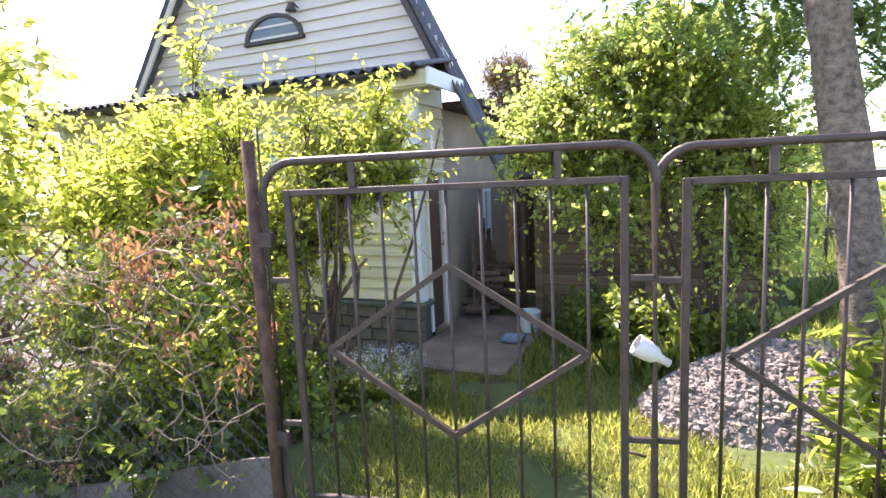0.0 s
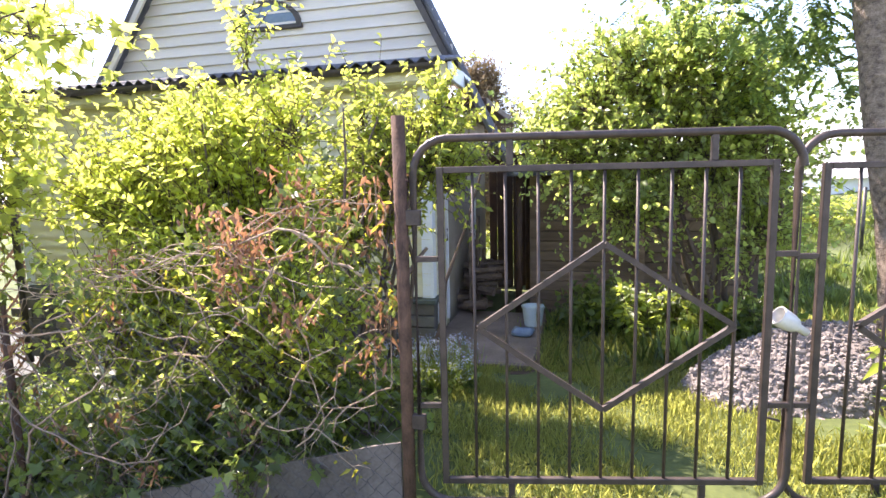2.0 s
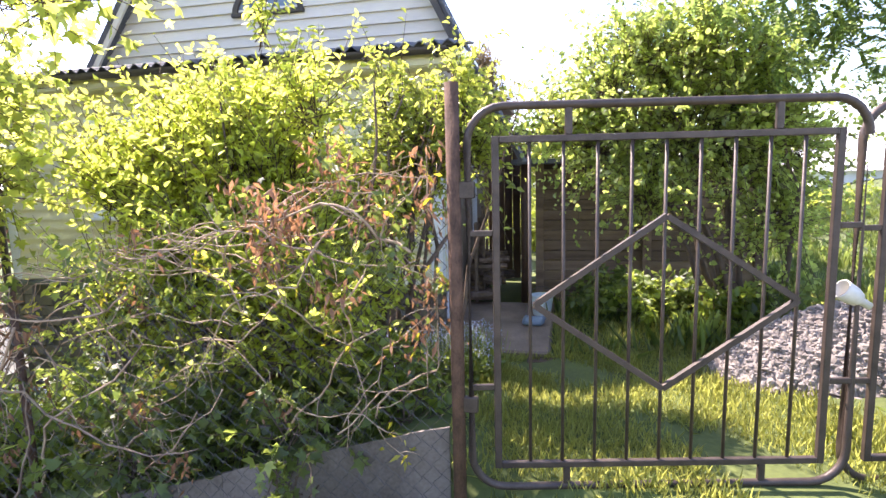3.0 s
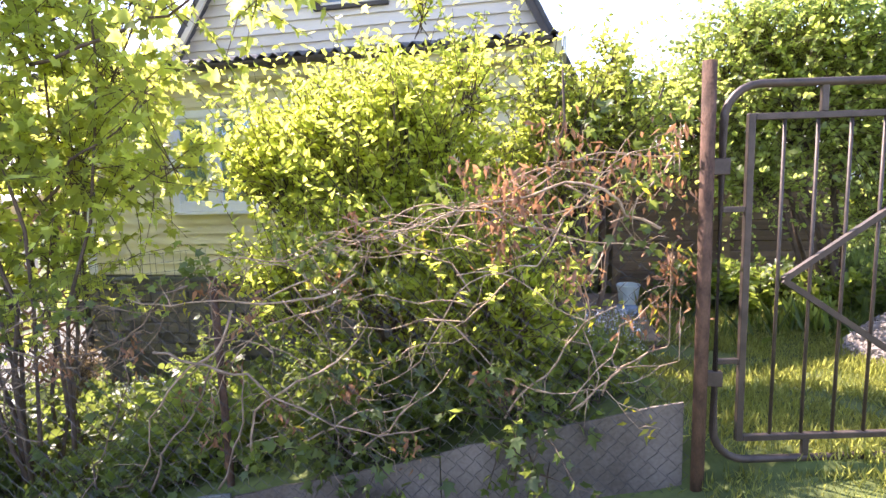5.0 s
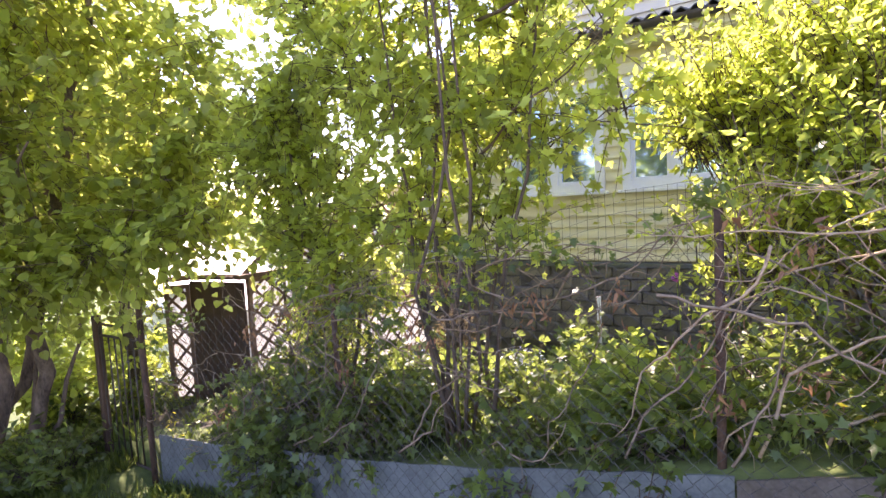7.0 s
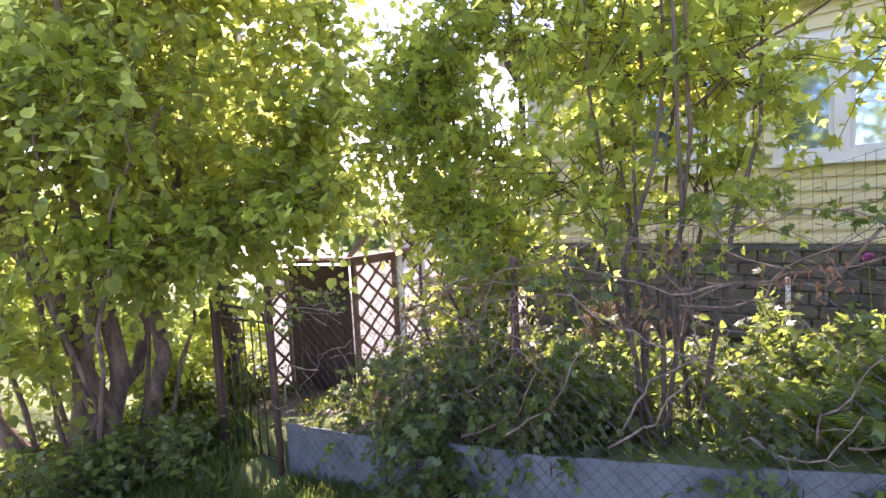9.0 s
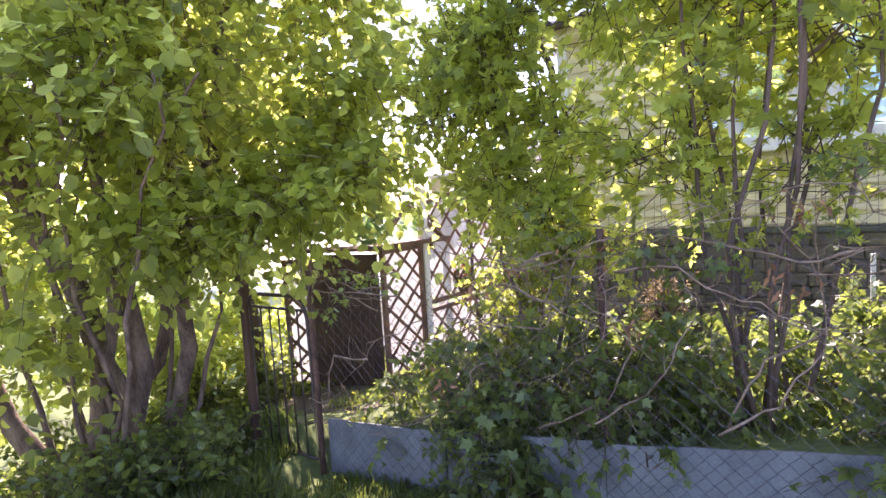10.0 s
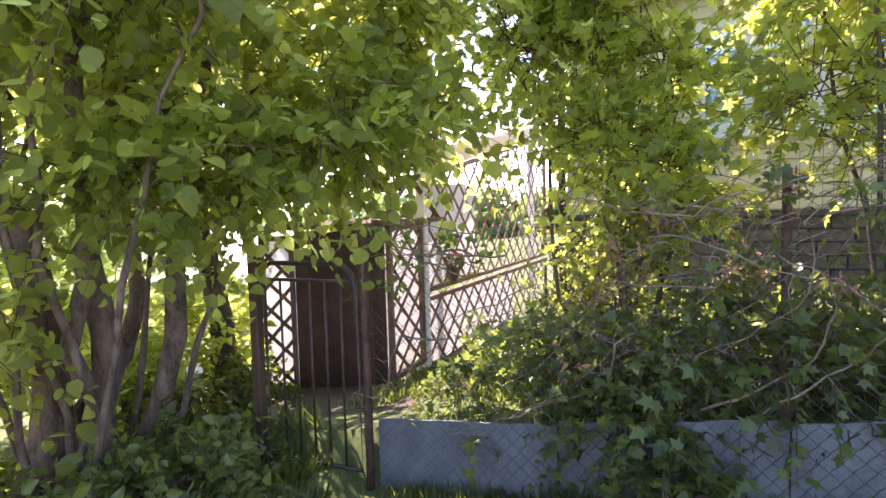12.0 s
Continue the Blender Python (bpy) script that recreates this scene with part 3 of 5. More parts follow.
def build_roofs():
    # lean-to roof over the front room: waves run up the slope, repeated along x
    wave_sheet("roof_sheet", house, (4.99, 2.655), (5.96, 2.86), FX0 - 0.25, -2.29, axis="x")
    box("fascia", FX0 - 0.24, -2.31, 5.11, 5.14, 2.47, 2.62, M_CREAM, house)
    box("soffit", FX0 - 0.22, -2.31, 5.14, FY + 0.02, 2.455, 2.475, M_CREAM, house)
    bm = bmesh.new()
    add_box(bm, -2.30, -2.265, 5.08, 6.05, 2.46, 2.63, 0.004)
    part("barge_board", bm, M_WHITE, house, "white painted end board")
    box("barge_board", FX0 - 0.28, FX0 - 0.245, 5.08, 6.05, 2.46, 2.63, M_WHITE, house)
    # gutter: an open half pipe on brackets
    n, V, F = 9, [], []
    for x in (FX0 - 0.22, -2.40):
        for rr in (0.062, 0.056):
            for i in range(n):
                a = math.pi * i / (n - 1)
                V.append((x, 5.03 - rr * math.cos(a), 2.615 - rr * math.sin(a)))
    for i in range(n - 1):
        F += [(i, i + 1, 2 * n + i + 1, 2 * n + i), (n + i, 3 * n + i, 3 * n + i + 1, n + i + 1)]
    F += [tuple(range(n)) + tuple(range(2 * n - 1, n - 1, -1)), tuple(range(2 * n, 3 * n)) + tuple(range(4 * n - 1, 3 * n - 1, -1))]
    for a in (0, n - 1):
        F.append((a, n + a, 3 * n + a, 2 * n + a))
    g = link_mesh("gutter", V, F, M_GUTTER, house, False)
    for x in np.arange(-8.3, -2.4, 0.72):
        box("bracket", x, x + 0.03, 4.96, 5.11, 2.535, 2.552, M_GUTTER, g, 0.003)
    tubes("downpipe", [[(-8.42, 5.03, 2.56), (-8.42, 5.05, 2.45), (-8.40, 5.25, 2.28), (-8.38, 5.30, 2.15), (-8.38, 5.30, -0.9)]], [0.045], M_GUTTER, house, 10)
    # gable wall
    bm = bmesh.new()
    prof = ((-7.40, 2.6), (-2.35, 2.6), (-2.40, 2.84), (-3.18, 4.25), (-4.75, 5.15), (-6.20, 4.25), (-7.23, 2.84))
    f = [bm.verts.new((x, GY, z)) for x, z in prof]
    b = [bm.verts.new((x, GY + 0.15, z)) for x, z in prof]
    bm.faces.new(f)
    bm.faces.new(b[::-1])
    for i in range(7):
        bm.faces.new((f[i], b[i], b[(i + 1) % 7], f[(i + 1) % 7]))
    gable = part("gable_wall", bm, M_GABLE, house)
    h = 0.135
    for k in range(18):
        z = 2.72 + k * h
        zz = z + h / 2
        if zz < 4.25:
            a, c = -7.23 + (zz - 2.84) * 1.03 / 1.41, -2.40 - (zz - 2.84) * 0.78 / 1.41
        else:
            a, c = -6.20 + (zz - 4.25) * 1.45 / 0.9, -3.18 - (zz - 4.25) * 1.57 / 0.9
        if c - a < 0.2:
            continue
        lapped_board(gable, max(a, -7.3), min(c, -2.37), z, h, GY, M_GABLE)
    # half-round window in the gable
    cx, cz, rx, rz = -4.76, 3.38, 0.46, 0.31
    win = thing("arched_window", "", "")
    win.parent = house
    bm = bmesh.new()
    n = 20
    rings = []
    for y, k in ((GY - 0.055, 1.0), (GY - 0.055, 0.86), (GY - 0.02, 0.84)):
        rings.append([bm.verts.new((cx - rx * k * math.cos(math.pi * i / n), y, cz + rz * k * math.sin(math.pi * i / n))) for i in range(n + 1)])
    back = [bm.verts.new((v.co.x, GY, v.co.z)) for v in rings[0]]
    for r0, r1 in ((back, rings[0]), (rings[0], rings[1]), (rings[1], rings[2])):
        for i in range(n):
            bm.faces.new((r0[i], r0[i + 1], r1[i + 1], r1[i]))
    part("frame", bm, M_GUTTER, win)
    box("bottom_rail", cx - rx - 0.01, cx + rx + 0.01, GY - 0.07, GY - 0.01, cz - 0.045, cz, M_GUTTER, win)
    bm = bmesh.new()
    bm.faces.new([bm.verts.new((cx - rx * 0.88 * math.cos(math.pi * i / n), GY - 0.03, cz + rz * 0.88 * math.sin(math.pi * i / n))) for i in range(n + 1)])
    part("pane", bm, M_ARC, win)
    # main roof: steep lower slopes, flatter upper ones
    y0 = 5.70
    wave_sheet("roof_sheet", house, (-1.75, 1.52), (-3.14, 4.30), y0, 6.26)
    wave_sheet("roof_sheet", house, (-7.70, 2.15), (-6.13, 4.30), y0, 6.26)
    wave_sheet("roof_sheet", house, (-3.12, 4.29), (-4.75, 5.22), y0, 6.26)
    wave_sheet("roof_sheet", house, (-6.15, 4.29), (-4.75, 5.22), y0, 6.26)
    for a, c in (((-2.32, 2.60), (-3.13, 4.20)), ((-7.32, 2.62), (-6.18, 4.20)), ((-3.13, 4.20), (-4.75, 5.12)), ((-6.18, 4.20), (-4.75, 5.12))):
        d = np.array([c[0] - a[0], c[1] - a[1]])
        d /= np.linalg.norm(d)
        nn = np.array([-d[1], d[0]]) if d[0] * 1 > 0 else np.array([d[1], -d[0]])
        bm = bmesh.new()
        q = [np.array(a), np.array(c), np.array(c) - nn * 0.07, np.array(a) - nn * 0.07]
        f = [bm.verts.new((p[0], y0 + 0.03, p[1])) for p in q]
        b = [bm.verts.new((p[0], y0 + 0.065, p[1])) for p in q]
        bm.faces.new(f)
        bm.faces.new(b)
        for i in range(4):
            bm.faces.new((f[i], f[(i + 1) % 4], b[(i + 1) % 4], b[i]))
        part("barge_board", bm, M_GUTTER if a[0] > -5 else M_GABLE, house)
    # rafters' soffit on the right-hand eave
    box("back_roof", FX0, -2.12, 6.27, 9.0, 2.355, 2.44, M_DARKWOOD, house)
    # back gable
    bm = bmesh.new()
    bm.faces.new([bm.verts.new((x, 6.20, z)) for x, z in prof])
    part("gable_wall", bm, M_STUCCO, house)


build_front()
build_side()
for w in WINDOWS:
    build_window(*w)
build_foundation()
build_roofs()

# small lamp on a bracket on the gable, with its cable
lamp = thing("wall_lamp", "small grey outdoor lamp on a bracket on the gable", "wall lamp")
tubes("bracket", [[(-4.36, GY - 0.03, 3.70), (-4.36, GY - 0.12, 3.74), (-4.36, GY - 0.16, 3.72)]], [0.012], M_GUTTER, lamp)
bm = bmesh.new()
bmesh.ops.create_cone(bm, cap_ends=True, segments=16, radius1=0.07, radius2=0.03, depth=0.09, matrix=pose(-4.36, GY - 0.17, 3.68))
part("shade", bm, M_GUTTER, lamp, smooth=False)

# ---- side yard: step, clutter, bucket, shed ----
bm = bmesh.new()
add_box(bm, -2.57, -1.42, 4.62, 6.6, -0.75, -0.25, 0.02)
part("concrete_step", bm, M_CONCRETE, None)
tagged(bpy.data.objects["concrete_step"], "worn sandy concrete slab beside the house door", "step", kind="structure")

step = thing("board_step", "dark weathered timber step in front of the concrete slab", "step")
box("tread", -1.62, -1.02, 4.42, 4.60, -0.36, -0.28, M_DARKWOOD, step, 0.008)
box("riser", -1.58, -1.06, 4.50, 4.58, -0.62, -0.36, M_DARKWOOD, step, 0.006)

r = random.Random(5)
pile = thing("firewood_pile", "dark heap of split logs and old boards against the wall", "firewood")
for i in range(34):
    a = r.uniform(-0.4, 0.4)
    x, y, z = r.uniform(-2.5, -2.1), r.uniform(6.3, 7.3), -0.22 + 0.05 + r.random() ** 1.5 * 0.5
    L = r.uniform(0.2, 0.34)
    tubes("log", [[(x - L / 2 * math.cos(a), y - L / 2 * math.sin(a), z), (x + L / 2 * math.cos(a), y + L / 2 * math.sin(a), z + r.uniform(-0.03, 0.03))]], [r.uniform(0.035, 0.06)], M_CLUTTER, pile, 7, False)
for i in range(5):
    x = r.uniform(-2.52, -2.35)
    box("board", x, x + 0.03, 6.5 + i * 0.22, 6.62 + i * 0.22, -0.25, r.uniform(0.5, 1.0), M_CLUTTER, pile)

bucket = thing("bucket", "pale blue plastic bucket with a wire handle", "bucket")
bm = bmesh.new()
prof = ((0.0, 0.0), (0.098, 0.0), (0.103, 0.01), (0.128, 0.215), (0.138, 0.215), (0.138, 0.235), (0.122, 0.235), (0.095, 0.02), (0.0, 0.02))
vs = [bm.verts.new((x, 0, z)) for x, z in prof]
es = [bm.edges.new((vs[i], vs[i + 1])) for i in range(len(vs) - 1)]
bmesh.ops.spin(bm, geom=vs + es, axis=(0, 0, 1), cent=(0, 0, 0), steps=24, angle=2 * math.pi)
bmesh.ops.remove_doubles(bm, verts=bm.verts[:], dist=0.0005)
part("body", bm, M_BUCKET, bucket, smooth=False)
tubes("handle", [[(0.135 * math.cos(a), 0.135 * math.sin(a) * 0.35 - 0.02 * math.sin(a), 0.225 + 0.10 * math.sin(a)) for a in np.linspace(0, math.pi, 13)]], [0.004], M_WIRE, bucket, 6)
bucket.matrix_world = pose(-1.55, 6.0, -0.248)
bm = bmesh.new()
add_box(bm, -1.74, -1.50, 5.45, 5.65, -0.248, -0.16, 0.03)
bmesh.ops.subdivide_edges(bm, edges=bm.edges[:], cuts=2, use_grid_fill=True)
for v in bm.verts:
    v.co += noise.noise_vector(v.co * 9) * 0.03
    v.co.z = max(v.co.z, -0.25)
tagged(part("rag", bm, M_BLUE, None, smooth=True), "crumpled blue cloth lying on the slab", "cloth")

# Dark boards fill the gap in place of a deeply shaded interior.
lean = thing("lean_to", "dark boarded lean-to behind the house, in deep shade", "lean-to")
for k in range(5):
    box("board", -2.56 + k * 0.135, -2.432 + k * 0.135, 8.96 + 0.01 * (k % 2), 8.99 + 0.01 * (k % 2), -0.9, 1.88, M_DARKWOOD, lean, 0.004)
box("roof", -2.66, -1.80, 8.2, 9.3, 1.985, 2.03, M_ROOF, lean)
tubes("post", [[(-1.87, 8.6, -0.9), (-1.87, 8.6, 1.99)]], [0.04], M_DARKWOOD, lean, 8)

shed = thing("shed", "low dark shed of weathered horizontal planks", "shed")
bm = bmesh.new()
add_box(bm, -1.62, 0.9, 6.86, 8.8, -0.5, 1.498)
part("wall", bm, M_DARKWOOD, shed)
for k in range(14):
    z = -0.38 + k * 0.13
    o = box("plank", -1.60 + 0.01 * r.random(), 0.92, 6.80 + r.uniform(0, 0.014), 6.857, z, z + 0.122, M_PLANK, shed, 0.006)
for x in (-1.66, -0.35, 0.92):
    box("post", x, x + 0.10, 6.76, 6.86, -0.5, 1.5, M_PLANK, shed)
tubes("post", [[(-1.80, 6.70, -0.4), (-1.79, 6.70, 1.55)]], [0.045], M_DARKWOOD, shed, 8)
box("roof", -1.95, 1.1, 6.55, 9.0, 1.5, 1.56, M_ROOF, shed)

# ---- gate ----
GATE_A, GATE_TURN = (-1.69, 1.93), 11.6


def gate_leaf():
    leaf = thing("metal_gate", "dark brown welded steel gate leaf with a diamond of flat bars", "gate", "double gate leaves")
    W, H, R = 1.63, 1.65, 0.15
    pts = []
    for cx, cz, a0 in ((W - R, H - R, 0), (R, H - R, 90), (R, R, 180), (W - R, R, 270)):
        for a in range(0, 91, 15):
            pts.append((cx + R * math.cos(radians(a0 + a)), 0, cz + R * math.sin(radians(a0 + a))))
    pts.append(pts[0])
    V, F = tube_data([pts], [0.0175], 10, False)
    link_mesh("outer_frame", V, F, M_IRON, leaf, True)
    x0, x1, z0, z1 = 0.10, 1.53, 0.09, 1.53
    for a, b, c, d in ((x0, x0 + 0.03, z0, z1), (x1 - 0.03, x1, z0, z1), (x0 + 0.03, x1 - 0.03, z0, z0 + 0.028), (x0 + 0.03, x1 - 0.03, z1 - 0.028, z1)):
        box("inner_frame", a, b, -0.013, 0.013, c, d, M_IRON, leaf, 0.003)
    n = 9
    for i in range(n):
        x = x0 + 0.015 + (x1 - x0 - 0.03) * (i + 1) / (n + 1)
        tubes("bar", [[(x, 0, z0 + 0.02), (x + 0.002, 0, 0.8), (x, 0, z1 - 0.02)]], [0.0075], M_IRON, leaf, 6)
    mid, lo, hi, ll, rr = 0.815, 0.45, 1.19, 0.27, 1.37
    cz = 0.825
    for a, b in (((ll, cz), (mid, hi)), ((mid, hi), (rr, cz)), ((rr, cz), (mid, lo)), ((mid, lo), (ll, cz))):
        d = np.array([b[0] - a[0], b[1] - a[1]])
        d = d / np.linalg.norm(d)
        p = np.array([-d[1], d[0]]) * 0.0125
        bm = bmesh.new()
        q = [np.array(a) + p, np.array(b) + p, np.array(b) - p, np.array(a) - p]
        f = [bm.verts.new((v[0], -0.03, v[1])) for v in q]
        k = [bm.verts.new((v[0], -0.008, v[1])) for v in q]
        bm.faces.new(f)
        bm.faces.new(k)
        for i in range(4):
            bm.faces.new((f[i], f[(i + 1) % 4], k[(i + 1) % 4], k[i]))
        part("diamond_bar", bm, M_IRON, leaf)
    for x in (0.40, 1.25):
        box("spacer", x, x + 0.03, -0.01, 0.01, z1, H - 0.005, M_IRON, leaf, 0.003)
        box("spacer", x, x + 0.03, -0.01, 0.01, 0.005, z0, M_IRON, leaf, 0.003)
    for z in (0.45, 1.12):
        box("spacer", 0.005, x0, -0.01, 0.01, z, z + 0.025, M_IRON, leaf, 0.003)
        box("spacer", x1, W - 0.005, -0.01, 0.01, z, z + 0.025, M_IRON, leaf, 0.003)
    tubes("latch", [[(x1, 0.02, 0.40), (1.60, 0.02, 0.38)]], [0.006], M_IRON, leaf, 6)
    return leaf


leaf = gate_leaf()
leaf.matrix_world = pose(GATE_A[0], GATE_A[1], 0.0, 0, 0, GATE_TURN)
gate_dir = (math.cos(radians(GATE_TURN)), math.sin(radians(GATE_TURN)))
copy_thing(leaf, pose(-0.098, 2.300, -0.018, 0, 0, GATE_TURN))

bottle = thing("cut_plastic_bottle", "white cut plastic bottle pushed over the gate's lock", "bottle")
bm = bmesh.new()
prof = ((0.040, 0.0), (0.044, 0.0), (0.044, 0.006), (0.041, 0.055), (0.034, 0.085), (0.018, 0.105), (0.016, 0.15), (0.012, 0.15), (0.014, 0.10), (0.030, 0.080), (0.038, 0.05), (0.040, 0.0))
vs = [bm.verts.new((x, 0, z)) for x, z in prof]
es = [bm.edges.new((vs[i], vs[i + 1])) for i in range(len(vs) - 1)]
bmesh.ops.spin(bm, geom=vs + es, axis=(0, 0, 1), cent=(0, 0, 0), steps=20, angle=2 * math.pi)
bmesh.ops.remove_doubles(bm, verts=bm.verts[:], dist=0.0005)
part("body", bm, M_PLASTIC, bottle, smooth=True)
bottle.matrix_world = pose(-0.165, 2.245, 0.865, 0, 122, 12)

# ---- fence: posts, wire mesh, slate boards ----
SLAB = ((-8.78, -1.02), (-7.6, -0.92), (-6.45, -0.765), (-5.2, -0.565), (-4.1, -0.365), (-3.55, -0.22), (-2.9, -0.055), (-1.83, 0.235))
fence = thing("chain_link_fence", "rusty chain-link fence on steel pipes above slate boards", "fence")
for x, top, bot, rad, back in ((-1.75, 1.75, -0.25, 0.030, 0.0), (-4.17, 0.84, -0.9, 0.021, 0.15), (-6.55, 0.42, -1.4, 0.021, 0.13), (-8.78, 0.16, -1.7, 0.026, 0.0)):
    y = fence_y(x) + back
    tubes("post", [[(x, y, bot), (x + 0.003, y, (top + bot) / 2), (x, y, top)]], [rad], M_POST, fence, 12, True, "rusty steel pipe")
for z in (1.28, 0.35):
    box("hinge", -1.73, -1.66, 1.915, 1.945, z, z + 0.07, M_IRON, fence)
edges = [-8.74, -7.62, -6.53, -5.25, -4.10, -2.95, -1.80]
for i in range(len(edges) - 1):
    a, b = edges[i] + 0.004, edges[i + 1] - 0.004
    bm = bmesh.new()
    n = 8
    rows = []
    for k in range(n + 1):
        x = a + (b - a) * k / n
        y = fence_y(x) + 0.045 + 0.010 * math.sin(3 * k + i * 2) * (1 if i % 2 else 0.4)
        zt = lerp(x, SLAB) + (0.012 if i % 2 else -0.006) + 0.004 * math.sin(k * 2.2 + i)
        rows.append([bm.verts.new(c) for c in ((x, y, zt), (x, y + 0.014, zt), (x, y + 0.014, zt - 0.95), (x, y, zt - 0.95))])
    for k in range(n):
        for j in range(4):
            bm.faces.new((rows[k][j], rows[k][(j + 1) % 4], rows[k + 1][(j + 1) % 4], rows[k + 1][j]))
    bm.faces.new(rows[0])
    bm.faces.new(rows[-1])
    part("slate_board", bm, M_SHEETDIRT if i > 3 else M_SHEET, fence, "flat grey slate sheet set on edge")

# wire mesh: upright zigzag wires that hook into each other
cell, paths = 0.045, []
x = -8.74
k = 0
while x < -1.80:
    top = float(np.interp(x, (-8.74, -6.53, -4.1, -1.8), (0.05, 0.36, 0.78, 1.30)))
    low = lerp(x, SLAB) - 0.55
    m = int((top - low) / cell)
    y = fence_y(x) + 0.01
    slack = 0.02 * math.sin(x * 1.7)
    pts = [(x + cell * 0.52 * (1 if (j + k) % 2 else -1) * 0.98, y + 0.003 * (1 if j % 2 else -1) + slack * math.sin(j * 0.2), low + j * cell) for j in range(m)]
    paths.append(pts)
    x += cell
    k += 1
V, F = [], []
for pts in paths:
    for a, b in zip(pts[:-1], pts[1:]):
        o = len(V)
        for p in (a, b):
            for dx, dy in ((0.0021, 0), (-0.0010, 0.0018), (-0.0010, -0.0018)):
                V.append((p[0] + dx, p[1] + dy, p[2]))
        F += [(o, o + 1, o + 4, o + 3), (o + 1, o + 2, o + 5, o + 4), (o + 2, o, o + 3, o + 5)]
wire = link_mesh("wire_mesh", V, F, M_WIRE, fence)
tagged(wire, "diamond wire mesh", kind="stuff")

# square-meshed wire netting above the chain link
net = thing("wire_netting", "thin square-meshed wire netting stretched above the fence", "netting")
nx0, nx1, V, F = -6.5, -4.2, [], []


def net_top(x):
    return float(np.interp(x, (-6.5, -4.2), (0.52, 1.0))) + 0.03 * math.sin(5 * x)


def strand(a, b):
    o = len(V)
    for p in (a, b):
        for dx, dz in ((0.0011, 0.0), (-0.00055, 0.00095), (-0.00055, -0.00095)):
            V.append((p[0] + dx, p[1] + dz, p[2] + dz))
    F.extend([(o, o + 1, o + 4, o + 3), (o + 1, o + 2, o + 5, o + 4), (o + 2, o, o + 3, o + 5)])


for k in range(50):
    x = nx0 + (nx1 - nx0) * k / 49
    strand((x, fence_y(x) + 0.14, net_top(x) - 0.62), (x + 0.01 * math.sin(k * 1.7), fence_y(x) + 0.14, net_top(x)))
for j in range(12):
    for k in range(12):
        a, b = nx0 + (nx1 - nx0) * k / 12, nx0 + (nx1 - nx0) * (k + 1) / 12
        strand((a, fence_y(a) + 0.14, net_top(a) - 0.055 * j + 0.006 * math.sin(3 * a + j)), (b, fence_y(b) + 0.14, net_top(b) - 0.055 * j + 0.006 * math.sin(3 * b + j)))
tagged(link_mesh("wire_grid", V, F, M_WIRE, net), "thin crossed wires", kind="stuff")

# wire fence on the bank behind the garden
bank = thing("bank_fence", "grey wire fence on thin posts across the grassy bank", "fence")
bx0, bx1, by, bc = 1.9, 5.2, 9.0, 0.09
for x in (bx0, 3.0, 4.1, bx1):
    tubes("post", [[(x, by, ground_z(x, by) - 0.2), (x, by, ground_z(x, by) + 1.0)]], [0.025], M_WIRE, bank, 8)
V, F = [], []
for k in range(int((bx1 - bx0) / bc)):
    x = bx0 + k * bc
    g = ground_z(x, by)
    for j in range(10):
        a = (x + bc * 0.52 * (1 if (j + k) % 2 else -1), g + 0.05 + j * bc)
        b = (x + bc * 0.52 * (1 if (j + 1 + k) % 2 else -1), g + 0.05 + (j + 1) * bc)
        o = len(V)
        for p in (a, b):
            for dx, dy in ((0.003, 0), (-0.0015, 0.0026), (-0.0015, -0.0026)):
                V.append((p[0] + dx, by + dy, p[1]))
        F += [(o, o + 1, o + 4, o + 3), (o + 1, o + 2, o + 5, o + 4), (o + 2, o, o + 3, o + 5)]
tagged(link_mesh("wire_mesh", V, F, M_WIRE, bank), "diamond wire mesh", kind="stuff")

# narrow garden gate at the end of the fence
sg = thing("garden_gate", "narrow dark iron garden gate with a rounded top rail", "gate")
ya, yb = 1.62, 1.60
tubes("outer_frame", [[(-8.84, ya, -1.42), (-8.84, ya, -0.22), (-8.88, ya, -0.10), (-8.96, ya, -0.05), (-9.50, yb, -0.05), (-9.56, yb, -0.10), (-9.56, yb, -1.42)]], [0.016], M_IRON, sg, 8)
for z in (-0.16, -1.36):
    tubes("rail", [[(-8.84, ya, z), (-9.56, yb, z)]], [0.012], M_IRON, sg, 6)
for i in range(5):
    x = -8.96 - i * 0.12
    tubes("bar", [[(x, ya, -1.38), (x, ya, -0.16)]], [0.008], M_IRON, sg, 6)
for x, y, top, w in ((-9.66, 1.62, 0.02, 0.07),):
    box("gate_post", x - w / 2, x + w / 2, y - w / 2, y + w / 2, -1.9, top, M_DARKWOOD, sg, 0.01)

